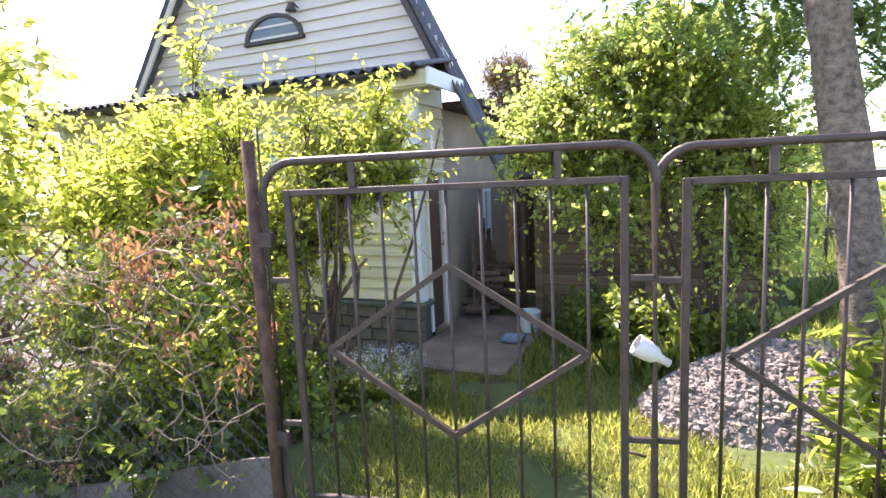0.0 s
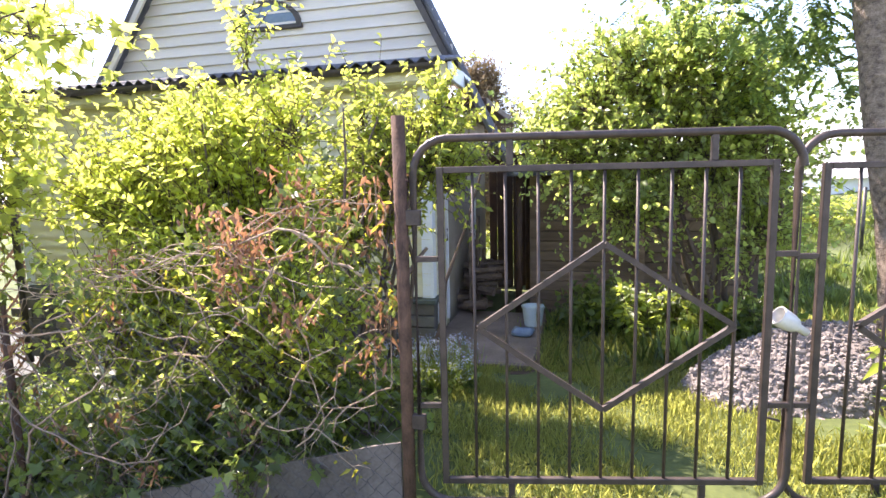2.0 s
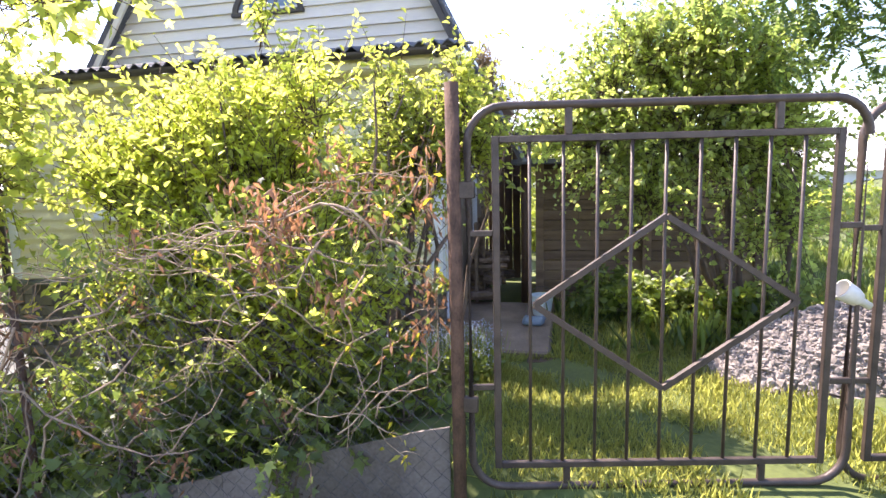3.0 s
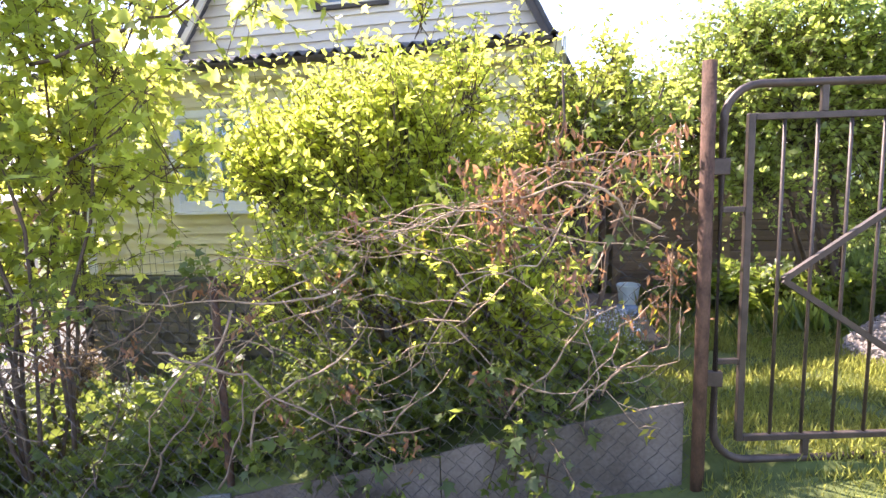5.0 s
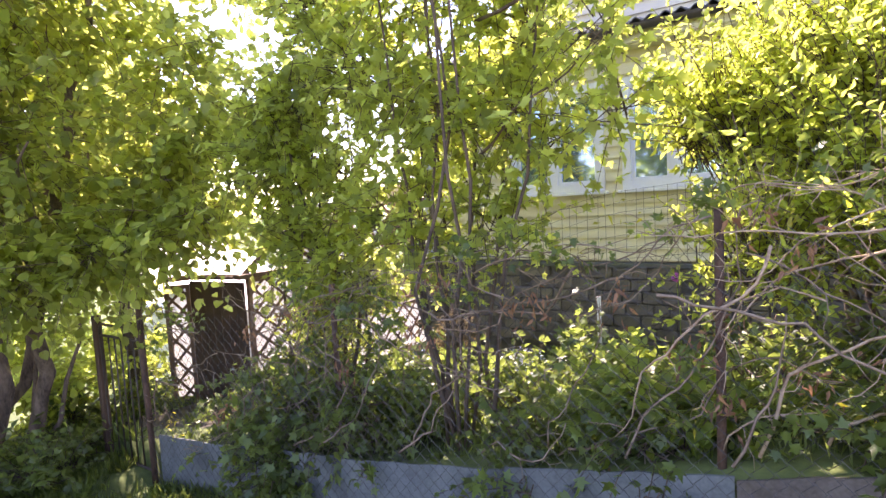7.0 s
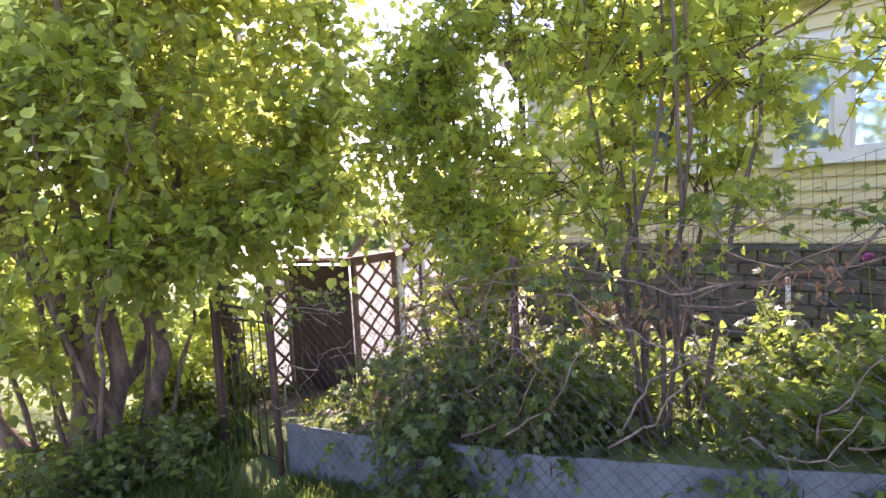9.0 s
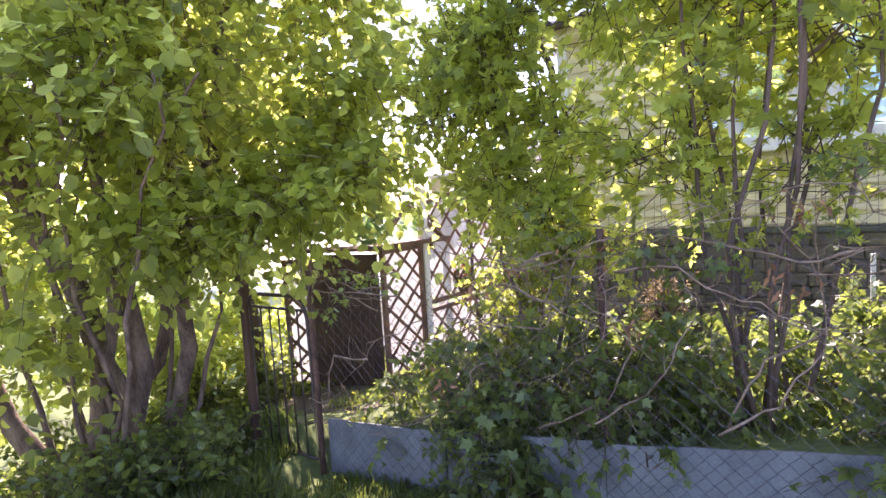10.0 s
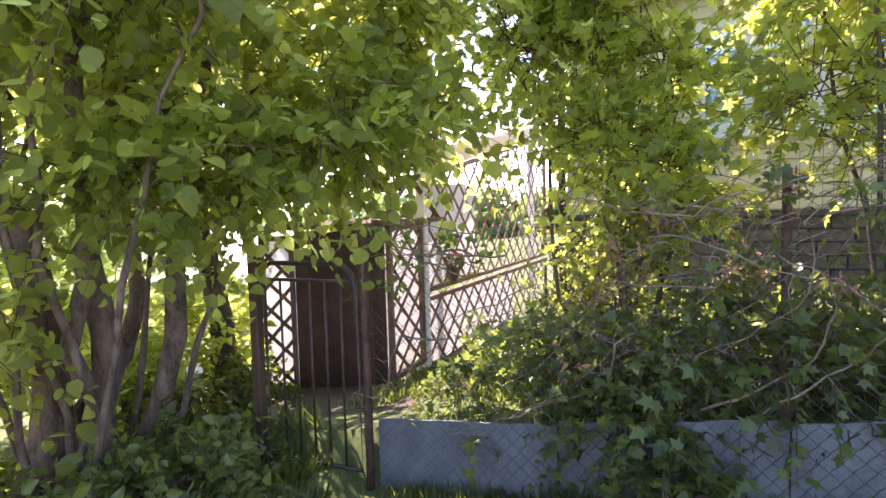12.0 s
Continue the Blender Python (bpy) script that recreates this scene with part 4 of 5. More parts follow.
# ---- lattice screens and the porch beyond ----
def lattice(name, a, b, z0, z1, z1b=None, pitch=0.17, label="", lean=1.0):
    """A framed screen of crossed laths between two plan points; its top may slope."""
    z1b = z1 if z1b is None else z1b
    scr = thing(name, label or "brown wooden lattice screen of crossed laths", "lattice", "porch lattice")
    A, B = np.array(a, float), np.array(b, float)
    L = np.linalg.norm(B - A)
    d = (B - A) / L
    nn = np.array([-d[1], d[0]])

    def pt(s, z, off):
        q = A + d * s + nn * off
        return (q[0], q[1], z)

    def bar(nm, s0, zz0, s1, zz1, w, off, th, mat=M_LATH):
        e = np.array([s1 - s0, zz1 - zz0])
        e = e / np.linalg.norm(e)
        p = np.array([-e[1], e[0]]) * w / 2
        bm = bmesh.new()
        q = [(s0 + p[0], zz0 + p[1]), (s1 + p[0], zz1 + p[1]), (s1 - p[0], zz1 - p[1]), (s0 - p[0], zz0 - p[1])]
        f = [bm.verts.new(pt(s, z, off)) for s, z in q]
        k = [bm.verts.new(pt(s, z, off + th)) for s, z in q]
        bm.faces.new(f)
        bm.faces.new(k)
        for i in range(4):
            bm.faces.new((f[i], f[(i + 1) % 4], k[(i + 1) % 4], k[i]))
        part(nm, bm, mat, scr)

    def top(s):
        return z1 + (z1b - z1) * s / L

    bar("frame", 0.025, z0, 0.025, top(0.025), 0.05, -0.03, 0.05)
    bar("frame", L - 0.025, z0, L - 0.025, top(L - 0.025), 0.05, -0.03, 0.05)
    bar("frame", 0, z1 - 0.025, L, z1b - 0.025, 0.05, -0.035, 0.06)
    bar("frame", 0, z0, L, z0, 0.05, -0.035, 0.06)
    for sign, off in ((1, -0.012), (-1, 0.0)):
        H = max(z1, z1b) - z0
        c = -H * 1.2
        while c < L + H * 1.2:
            best = []
            for q in np.linspace(0, H * 1.0, 60):
                s, z = c + sign * q / lean, z0 + q
                if 0.02 < s < L - 0.02 and z < top(s) - 0.02:
                    best.append((s, z))
            if len(best) > 3:
                bar("lath", *best[0], *best[-1], 0.036, off, 0.010)
            c += pitch / lean
    return scr


lattice("lattice_screen", (-9.62, 3.32), (-9.66, 4.10), -1.36, 0.14, pitch=0.27, lean=0.85)
lattice("lattice_screen", (-10.88, 2.95), (-10.62, 3.16), -1.5, 0.06, pitch=0.27, lean=1.1)
lattice("lattice_screen", (-9.70, 4.22), (-9.64, 9.4), -0.62, 0.66, 1.67, pitch=0.36)
lattice("lattice_screen", (-9.70, 4.22), (-9.64, 9.4), -1.75, -0.70, pitch=0.34)
for a, b, z0, z1 in (((-9.66, 3.34), (-9.70, 4.08), -1.3, 0.10), ((-10.90, 2.99), (-10.64, 3.20), -1.45, 0.02), ((-9.75, 4.26), (-9.71, 7.5), -1.7, -0.74), ((-9.76, 4.26), (-9.74, 5.9), -0.58, 0.60)):
    q4 = [(*a, z0), (*b, z0), (*b, z1), (*a, z1)]
    bm = bmesh.new()
    f = [bm.verts.new(c) for c in q4]
    k = [bm.verts.new((c[0] - 0.004, c[1] + 0.002, c[2])) for c in q4]
    bm.faces.new(f)
    bm.faces.new(k)
    for j in range(4):
        bm.faces.new((f[j], f[(j + 1) % 4], k[(j + 1) % 4], k[j]))
    tagged(part("plastic_film", bm, M_FILM, None), "white translucent plastic sheet fixed behind a lattice", "plastic sheet", "lattice backing")
panel = thing("door_panel", "tall dark brown board panel between lattice screens", "panel")
A, B = np.array((-10.60, 3.17)), np.array((-9.64, 3.30))
n = 7
for i in range(n):
    p, q = A + (B - A) * (i + 0.01) / n, A + (B - A) * (i + 0.99) / n
    d = (B - A) / np.linalg.norm(B - A)
    nn = np.array([d[1], -d[0]]) * 0.03
    bm = bmesh.new()
    lo = [bm.verts.new((*c, -1.7)) for c in (p, q, q + nn, p + nn)]
    hi = [bm.verts.new((*c, 0.10)) for c in (p, q, q + nn, p + nn)]
    bm.faces.new(lo)
    bm.faces.new(hi)
    for j in range(4):
        bm.faces.new((lo[j], lo[(j + 1) % 4], hi[(j + 1) % 4], hi[j]))
    part("board", bm, M_DARKWOOD, panel)
canopy = thing("canopy", "weathered timber canopy beam and rafters over the screens", "canopy")
box("beam", -9.72, -9.58, 3.2, 4.62, 0.145, 0.20, M_LATH, canopy)
tubes("beam", [[(-10.90, 2.94, 0.13), (-10.61, 3.16, 0.15), (-9.62, 3.30, 0.17)]], [0.035], M_LATH, canopy, 4, False)
tubes("rafter", [[(-9.66, 4.62, 0.15), (-9.66, 3.9, 0.62)]], [0.035], M_LATH, canopy, 4, False)
tubes("rafter", [[(-9.66, 3.3, 0.18), (-9.66, 3.9, 0.62)]], [0.035], M_LATH, canopy, 4, False)
box("post", -9.72, -9.62, 4.12, 4.21, -1.8, 0.85, M_WHITE, canopy)

pot = thing("flower_pot", "clay pot with red flowers on the porch rail", "flower pot")
bm = bmesh.new()
prof = ((0.0, 0.0), (0.06, 0.0), (0.085, 0.13), (0.095, 0.13), (0.095, 0.16), (0.08, 0.16), (0.0, 0.12))
vs = [bm.verts.new((x, 0, z)) for x, z in prof]
es = [bm.edges.new((vs[i], vs[i + 1])) for i in range(len(vs) - 1)]
bmesh.ops.spin(bm, geom=vs + es, axis=(0, 0, 1), cent=(0, 0, 0), steps=18, angle=2 * math.pi)
bmesh.ops.remove_doubles(bm, verts=bm.verts[:], dist=0.0005)
part("pot", bm, M_LATH, pot)
d = unit(rng.normal(size=(160, 3)))
leaves("foliage", d * np.array([0.12, 0.12, 0.07]) + np.array([0, 0, 0.22]), d, rng.normal(size=d.shape), np.full(160, 0.05), L_BED, pot, ROUND)
d = unit(rng.normal(size=(120, 3)))
leaves("blossom", d * np.array([0.11, 0.11, 0.06]) + np.array([0, 0, 0.28]), d, rng.normal(size=d.shape), np.full(120, 0.03), L_RED, pot, ROUND)
pot.matrix_world = pose(-9.69, 5.0, -0.595)

# low outbuilding behind the screens: its white roof slopes towards the lane
out = thing("outbuilding", "low outbuilding with a white sheet-metal roof", "building")
bm = bmesh.new()
add_box(bm, -14.6, -11.75, 4.0, 6.1, -2.3, -0.62)
part("wall", bm, M_WHITE, out)
for i in range(4):
    y0 = 3.8 + i * 0.62
    bm = bmesh.new()
    q4 = [(-11.45, y0, -0.62), (-11.45, y0 + 0.61, -0.62), (-14.8, y0 + 0.61, 0.42), (-14.8, y0, 0.42)]
    f = [bm.verts.new(c) for c in q4]
    b = [bm.verts.new((c[0], c[1], c[2] + 0.03)) for c in q4]
    bm.faces.new(f)
    bm.faces.new(b)
    for j in range(4):
        bm.faces.new((f[j], f[(j + 1) % 4], b[(j + 1) % 4], b[j]))
    part("roof_sheet", bm, M_WHITE, out)
porch = thing("porch_roof", "cream boarded porch roof beside the house", "porch roof")
bm = bmesh.new()
prof = ((4.75, 0.74), (9.6, 1.67), (9.6, 1.89), (4.75, 0.96))
f = [bm.verts.new((-9.85, y, z)) for y, z in prof]
b = [bm.verts.new((-9.95, y, z)) for y, z in prof]
bm.faces.new(f)
bm.faces.new(b)
for i in range(4):
    bm.faces.new((f[i], f[(i + 1) % 4], b[(i + 1) % 4], b[i]))
part("fascia", bm, M_CREAM, porch)
bm = bmesh.new()
q = [(-9.75, 4.7, 0.96), (-9.75, 9.7, 1.92), (-10.5, 9.7, 1.92), (-10.5, 4.7, 0.96)]
f = [bm.verts.new(c) for c in q]
b = [bm.verts.new((c[0], c[1], c[2] + 0.04)) for c in q]
bm.faces.new(f)
bm.faces.new(b)
for i in range(4):
    bm.faces.new((f[i], f[(i + 1) % 4], b[(i + 1) % 4], b[i]))
part("roof", bm, M_WHITE, porch)
bm = bmesh.new()
add_box(bm, -9.98, -9.88, 4.8, 4.9, -1.9, 0.74)
part("post", bm, M_WHITE, porch)
bm = bmesh.new()
add_box(bm, -9.98, -9.88, 9.4, 9.5, -1.9, 1.62)
part("post", bm, M_WHITE, porch)

# far white house up the slope
far = thing("distant_house", "white house with a pale corrugated roof behind the garden", "house")
bm = bmesh.new()
add_box(bm, 5.9, 11.0, 18.0, 23.0, -0.6, 1.3)
part("wall", bm, M_WHITE, far)
bm = bmesh.new()
prof = ((17.7, 1.25), (20.5, 2.6), (23.3, 1.25))
f = [bm.verts.new((5.7, y, z)) for y, z in prof]
b = [bm.verts.new((11.2, y, z)) for y, z in prof]
bm.faces.new(f)
bm.faces.new(b)
for i in range(3):
    bm.faces.new((f[i], f[(i + 1) % 3], b[(i + 1) % 3], b[i]))
part("roof", bm, M_PALEROOF, far)
for x in np.arange(5.8, 11.1, 0.3):
    tubes("rib", [[(x, 17.66, 1.27), (x, 20.5, 2.64)]], [0.03], M_WHITE, far, 4, False)


# ---- trees and shrubs ----
def rg(seed):
    return np.random.default_rng(seed)


def gz(x, y):
    return ground_z(x, y)


t = thing("lilac_bush", "large bright yellow-green leafy bush behind the fence", "bush")
q = rg(1)
limbs(t, q, [((-3.5 + dx, 3.1 + dy, gz(-3.5, 3.1) - 0.05), (-3.5 + 3.2 * dx, 3.1 + 2 * dy, 1.9), 0.022, 0.006) for dx, dy in q.normal(size=(9, 2)) * 0.14], M_BARK2, "stem")
crown(t, q, [(-3.5, 3.1, 1.15, 0.95, 0.6, 0.65), (-3.4, 3.1, 1.58, 0.6, 0.4, 0.28), (-4.2, 3.1, 1.3, 0.36, 0.4, 0.5), (-3.3, 2.8, 0.65, 1.0, 0.45, 0.4), (-3.35, 3.05, 1.82, 0.16, 0.16, 0.2), (-4.0, 3.1, 1.65, 0.2, 0.2, 0.2), (-3.24, 3.1, 2.42, 0.05, 0.05, 0.22), (-2.95, 3.1, 1.85, 0.15, 0.15, 0.2), (-4.45, 3.1, 1.35, 0.18, 0.3, 0.3), (-4.05, 2.6, 0.55, 0.35, 0.25, 0.35), (-2.75, 2.45, 0.55, 0.55, 0.28, 0.35)], 2000, 18, 0.058, L_LILAC, M_BARK2, LANCE, up=1.0, twig_len=0.42, droop=0.12, shell=2.3)

t = thing("corner_shrub", "slender yellow-green shrub by the house corner", "bush")
q = rg(2)
limbs(t, q, [((-2.5 + dx, 3.4 + dy, gz(-2.5, 3.4) - 0.05), (-2.2 + 2.2 * dx, 3.4 + 2 * dy, 1.9), 0.022, 0.006) for dx, dy in q.normal(size=(8, 2)) * 0.15], M_BARK2, "stem")
limbs(t, q, [((-2.6, 3.4, 0.3), (-2.05, 3.35, 1.0), 0.026, 0.012), ((-2.55, 3.45, 0.1), (-2.3, 3.4, 1.3), 0.024, 0.010)], M_BARK, "stem")
crown(t, q, [(-2.25, 3.4, 1.55, 0.45, 0.36, 0.32), (-1.98, 3.5, 2.05, 0.10, 0.10, 0.28), (-2.6, 3.4, 1.15, 0.4, 0.35, 0.4), (-2.5, 3.4, 1.9, 0.13, 0.13, 0.25), (-1.9, 3.4, 1.55, 0.2, 0.25, 0.22), (-2.1, 3.5, 1.75, 0.35, 0.25, 0.25)], 720, 15, 0.052, L_SHRUB, M_BARK2, LANCE, up=0.75, twig_len=0.34)

t = thing("plum_tree", "round green fruit bush in the garden", "tree")
q = rg(3)
limbs(t, q, [((0.35 + dx, 5.3 + dy, gz(0.4, 5.3) - 0.05), (-0.1 + 3.0 * dx, 5.2 + 2 * dy, 1.9), 0.032, 0.008) for dx, dy in np.clip(q.normal(size=(9, 2)) * 0.14, -0.2, 0.2)], M_BARK2, "limb")
crown(t, q, [(-0.15, 5.2, 1.75, 0.85, 0.65, 0.65), (0.5, 5.2, 1.6, 0.5, 0.5, 0.6), (-0.95, 5.2, 1.62, 0.42, 0.45, 0.38), (-0.4, 5.2, 2.35, 0.45, 0.4, 0.34), (0.3, 5.2, 2.3, 0.5, 0.4, 0.36), (0.55, 5.1, 0.95, 0.35, 0.35, 0.35), (-0.55, 5.0, 1.15, 0.3, 0.3, 0.25), (-1.3, 5.2, 1.85, 0.35, 0.35, 0.3), (-0.85, 5.2, 2.2, 0.4, 0.4, 0.35), (-0.6, 5.2, 2.55, 0.22, 0.22, 0.22), (-0.05, 5.2, 2.6, 0.35, 0.3, 0.22)], 2200, 15, 0.045, L_APPLE, M_BARK2, ROUND, up=0.5, twig_len=0.46, shell=2.6)


def compound_leaves(parent, r, blobs, count, mat, length=0.19, leaflet=0.052):
    """Rowan leaves: a rib with pairs of narrow leaflets and one at the end."""
    B = np.array(blobs, float)
    w = B[:, 3] * B[:, 4] * B[:, 5]
    pick = r.choice(len(B), count, p=w / w.sum())
    d = unit(r.normal(size=(count, 3)))
    at = B[pick, :3] + d * (r.random(count) ** 0.5)[:, None] * B[pick, 3:6]
    way = unit(d * 0.6 + r.normal(size=(count, 3)) * 0.5 + np.array([0, 0, -0.15]))
    nrm = unit(np.array([0, 0, 1.0]) + r.normal(size=(count, 3)) * 0.35)
    side = unit(np.cross(way, nrm))
    P, D, N = [], [], []
    for k in range(7):
        base = at + way * (length * (0.2 + 0.12 * k)) + np.array([0, 0, -0.03]) * (k / 6) ** 2
        if k == 6:
            P.append(base), D.append(way), N.append(nrm)
            break
        for sg_ in (1, -1):
            P.append(base), D.append(side * sg_ + way * 0.45), N.append(nrm)
    P, D, N = np.concatenate(P), np.concatenate(D), np.concatenate(N)
    leaves("crown", P, D, N, leaflet * (0.8 + 0.4 * r.random(len(P))), mat, parent, OVATE)
    tubes("leaf_rib", [[at[i], at[i] + way[i] * length * 0.95] for i in range(count)], [0.0012] * count, mat, parent, 3)


t = thing("rowan_tree", "rowan tree with a stout pale grey trunk and feathery leaves", "tree")
q = rg(4)
z0 = 0.1
p = np.array([(1.00, 3.62, z0), (0.97, 3.62, 0.5), (0.93, 3.62, 0.9), (0.855, 3.63, 1.4), (0.77, 3.63, 1.9), (0.685, 3.64, 2.5), (0.63, 3.66, 3.2), (0.62, 3.7, 4.2), (0.6, 3.75, 5.2)])
n = 26
ts = np.linspace(0, 8, n)
pp = np.stack([np.interp(ts, range(9), p[:, i]) for i in range(3)], 1)
tubes("trunk", [pp], [np.interp(ts, range(9), (0.165, 0.132, 0.118, 0.112, 0.108, 0.102, 0.095, 0.08, 0.05)) * (1 + 0.03 * q.normal(size=n))], M_ROWANBARK, t, 16)
limbs(t, q, [((0.72, 3.64, 2.6), (0.1, 4.1, 2.9), 0.03, 0.008), ((0.70, 3.66, 2.9), (1.6, 3.9, 3.1), 0.035, 0.008), ((0.66, 3.7, 3.4), (-0.3, 4.0, 3.6), 0.035, 0.008), ((0.64, 3.7, 3.8), (1.3, 3.2, 3.6), 0.03, 0.008)], M_ROWANBARK, "limb")
compound_leaves(t, q, [(0.45, 4.1, 2.75, 0.75, 0.6, 0.45), (1.45, 3.9, 2.5, 0.6, 0.6, 0.6), (0.2, 4.2, 3.5, 1.1, 0.8, 0.6), (1.4, 3.8, 3.4, 0.9, 0.8, 0.6), (0.95, 4.3, 2.2, 0.4, 0.4, 0.35), (-0.5, 3.9, 3.1, 0.5, 0.4, 0.35), (0.5, 4.6, 2.35, 0.5, 0.4, 0.3), (1.5, 4.4, 2.1, 0.5, 0.4, 0.4), (-0.3, 4.3, 2.75, 0.5, 0.35, 0.25), (0.7, 4.3, 2.4, 0.3, 0.3, 0.3)], 1700, L_ROWAN, 0.18, 0.047)

t = thing("maple_sapling", "multi-stemmed young maple growing along the fence", "tree")
q = rg(5)
g0 = gz(-5.8, 2.35)
limbs(t, q, [((-5.8 + 0.5 * dx, 2.35 + 0.4 * dy, g0 - 0.05), (-5.75 + 2.2 * dx, 2.5 + 1.4 * dy, 2.9), 0.016, 0.006) for dx, dy in q.normal(size=(10, 2)) * 0.26], M_BARK2, "stem")
limbs(t, q, [((-5.65, 2.42, 2.1), (-3.75, 2.03, 2.42), 0.013, 0.004), ((-5.7, 2.4, 1.2), (-4.75, 2.35, 1.9), 0.011, 0.004)], M_BARK2, "limb")
# Last lobe, above the view, is added to shade the bed.
crown(t, q, [(-6.05, 2.45, 1.7, 0.65, 0.5, 0.5), (-5.45, 2.5, 1.45, 0.25, 0.35, 0.3), (-6.65, 2.4, 2.0, 0.5, 0.45, 0.5), (-5.9, 2.45, 2.5, 0.75, 0.5, 0.45), (-6.3, 2.35, 0.85, 0.5, 0.3, 0.45), (-5.6, 2.4, 0.75, 0.3, 0.25, 0.3), (-5.45, 2.8, 2.05, 0.28, 0.3, 0.3), (-3.85, 2.05, 2.32, 0.24, 0.16, 0.14), (-4.4, 2.2, 2.38, 0.24, 0.2, 0.16), (-5.0, 2.5, 2.55, 0.3, 0.3, 0.25), (-4.85, 2.4, 1.85, 0.15, 0.18, 0.2), (-4.75, 2.4, 1.4, 0.14, 0.16, 0.2), (-5.4, 2.9, 1.4, 0.14, 0.2, 0.25), (-6.2, 2.4, 3.2, 0.8, 0.6, 0.4), (-5.75, 3.4, 2.1, 0.2, 0.25, 0.6), (-6.3, 3.2, 1.6, 0.3, 0.3, 0.5), (-6.6, 2.8, 4.0, 1.0, 0.8, 0.5)], 1150, 11, 0.078, L_MAPLE, M_BARK2, LOBED, up=0.3, twig_len=0.42, droop=0.35, shell=3.0)

t = thing("young_elm", "dark green young tree hanging over the fence", "tree")
q = rg(6)
limbs(t, q, [((-7.35 + dx, 2.5 + dy, gz(-7.3, 2.5) - 0.05), (-7.55 + 2.5 * dx, 2.5 + 2 * dy, 1.7), 0.018, 0.006) for dx, dy in q.normal(size=(6, 2)) * 0.10], M_BARK2, "stem")
crown(t, q, [(-7.6, 2.5, 1.3, 0.36, 0.35, 0.5), (-7.4, 2.5, 1.95, 0.35, 0.35, 0.35), (-7.1, 2.6, 1.1, 0.25, 0.3, 0.4), (-7.25, 2.5, 2.6, 0.35, 0.4, 0.35), (-7.0, 2.7, 0.3, 0.3, 0.3, 0.3), (-7.95, 2.45, 1.4, 0.36, 0.4, 0.5), (-7.65, 2.45, 1.75, 0.4, 0.4, 0.4), (-7.5, 2.4, 0.7, 0.3, 0.3, 0.4), (-7.15, 2.4, 0.5, 0.3, 0.3, 0.4)], 820, 8, 0.08, L_MAPLE, M_BARK2, LOBED, up=0.2, twig_len=0.34, droop=0.35)

t = thing("linden_tree", "old multi-trunked linden with broad leaves over the gate", "tree")
q = rg(7)
for (bx, by), (tx, ty), r0 in (((-10.55, 0.70), (-10.3, 0.3, ), 0.12), ((-10.48, 0.92), (-9.7, 1.2), 0.10), ((-10.36, 1.10), (-9.3, 1.7), 0.08), ((-10.70, 0.55), (-11.0, -0.5), 0.09), ((-10.60, 1.0), (-10.4, 1.8), 0.07), ((-10.3, 0.75), (-9.6, 0.4), 0.06)):
    pts = bent(q, (bx, by, gz(bx, by) - 0.1), (tx, ty, 3.2), 0.07, 14)
    tubes("trunk", [pts], [np.linspace(r0, r0 * 0.35, 14) * (1 + 0.06 * q.normal(size=14))], M_BARK, t, 10)
limbs(t, q, [((-10.5 + a, 0.8 + b, gz(-10.5, 0.8) - 0.05), (-10.3 + 3 * a, 0.8 + 2.6 * b, 1.6), 0.028, 0.010) for a, b in q.normal(size=(9, 2)) * 0.22], M_BARK, "stem")
limbs(t, q, [((-10.1, 0.9, 0.8), (-9.0, 2.4, 1.6), 0.035, 0.008), ((-10.0, 1.0, 1.0), (-9.0, 1.0, 1.6), 0.03, 0.008), ((-10.2, 0.5, 0.9), (-9.6, -0.3, 1.4), 0.03, 0.008), ((-10.4, 0.7, 0.0), (-10.0, 0.1, 1.0), 0.02, 0.006)], M_BARK, "limb")
# Rear lobes and the unseen top two are added to cast shade.
crown(t, q, [(-9.7, 0.8, 1.7, 1.2, 1.2, 0.9), (-9.2, 2.0, 1.35, 0.65, 0.75, 0.6), (-10.6, -0.4, 1.5, 1.1, 0.9, 1.0), (-9.9, 1.2, 3.0, 1.5, 1.5, 0.9), (-9.0, 2.35, 2.3, 0.6, 0.65, 0.7), (-9.7, 0.9, 0.55, 0.8, 0.9, 0.30), (-8.9, 2.5, 1.0, 0.4, 0.5, 0.3), (-8.75, 2.2, 1.7, 0.4, 0.5, 0.5), (-10.9, -1.0, 0.3, 0.6, 0.7, 0.7), (-10.2, 0.1, -0.2, 0.5, 0.5, 0.4), (-11.6, 2.0, 1.7, 0.9, 0.9, 0.9), (-11.4, 0.9, 2.8, 1.0, 1.0, 0.8), (-8.75, 1.75, 0.80, 0.45, 0.5, 0.22), (-8.35, 2.0, 0.95, 0.3, 0.35, 0.22), (-9.1, 1.4, 0.65, 0.5, 0.5, 0.28), (-8.8, 1.6, 0.78, 0.55, 0.5, 0.3), (-9.4, 1.7, 0.7, 0.5, 0.5, 0.3), (-9.9, 1.2, 0.6, 0.6, 0.5, 0.3), (-9.0, 3.2, 4.1, 1.3, 1.1, 0.7), (-8.4, 2.2, 4.4, 1.2, 1.0, 0.6)], 3900, 10, 0.088, L_LINDEN, M_BARK, ROUND, up=0.05, twig_len=0.45, droop=0.4, face=0.8)

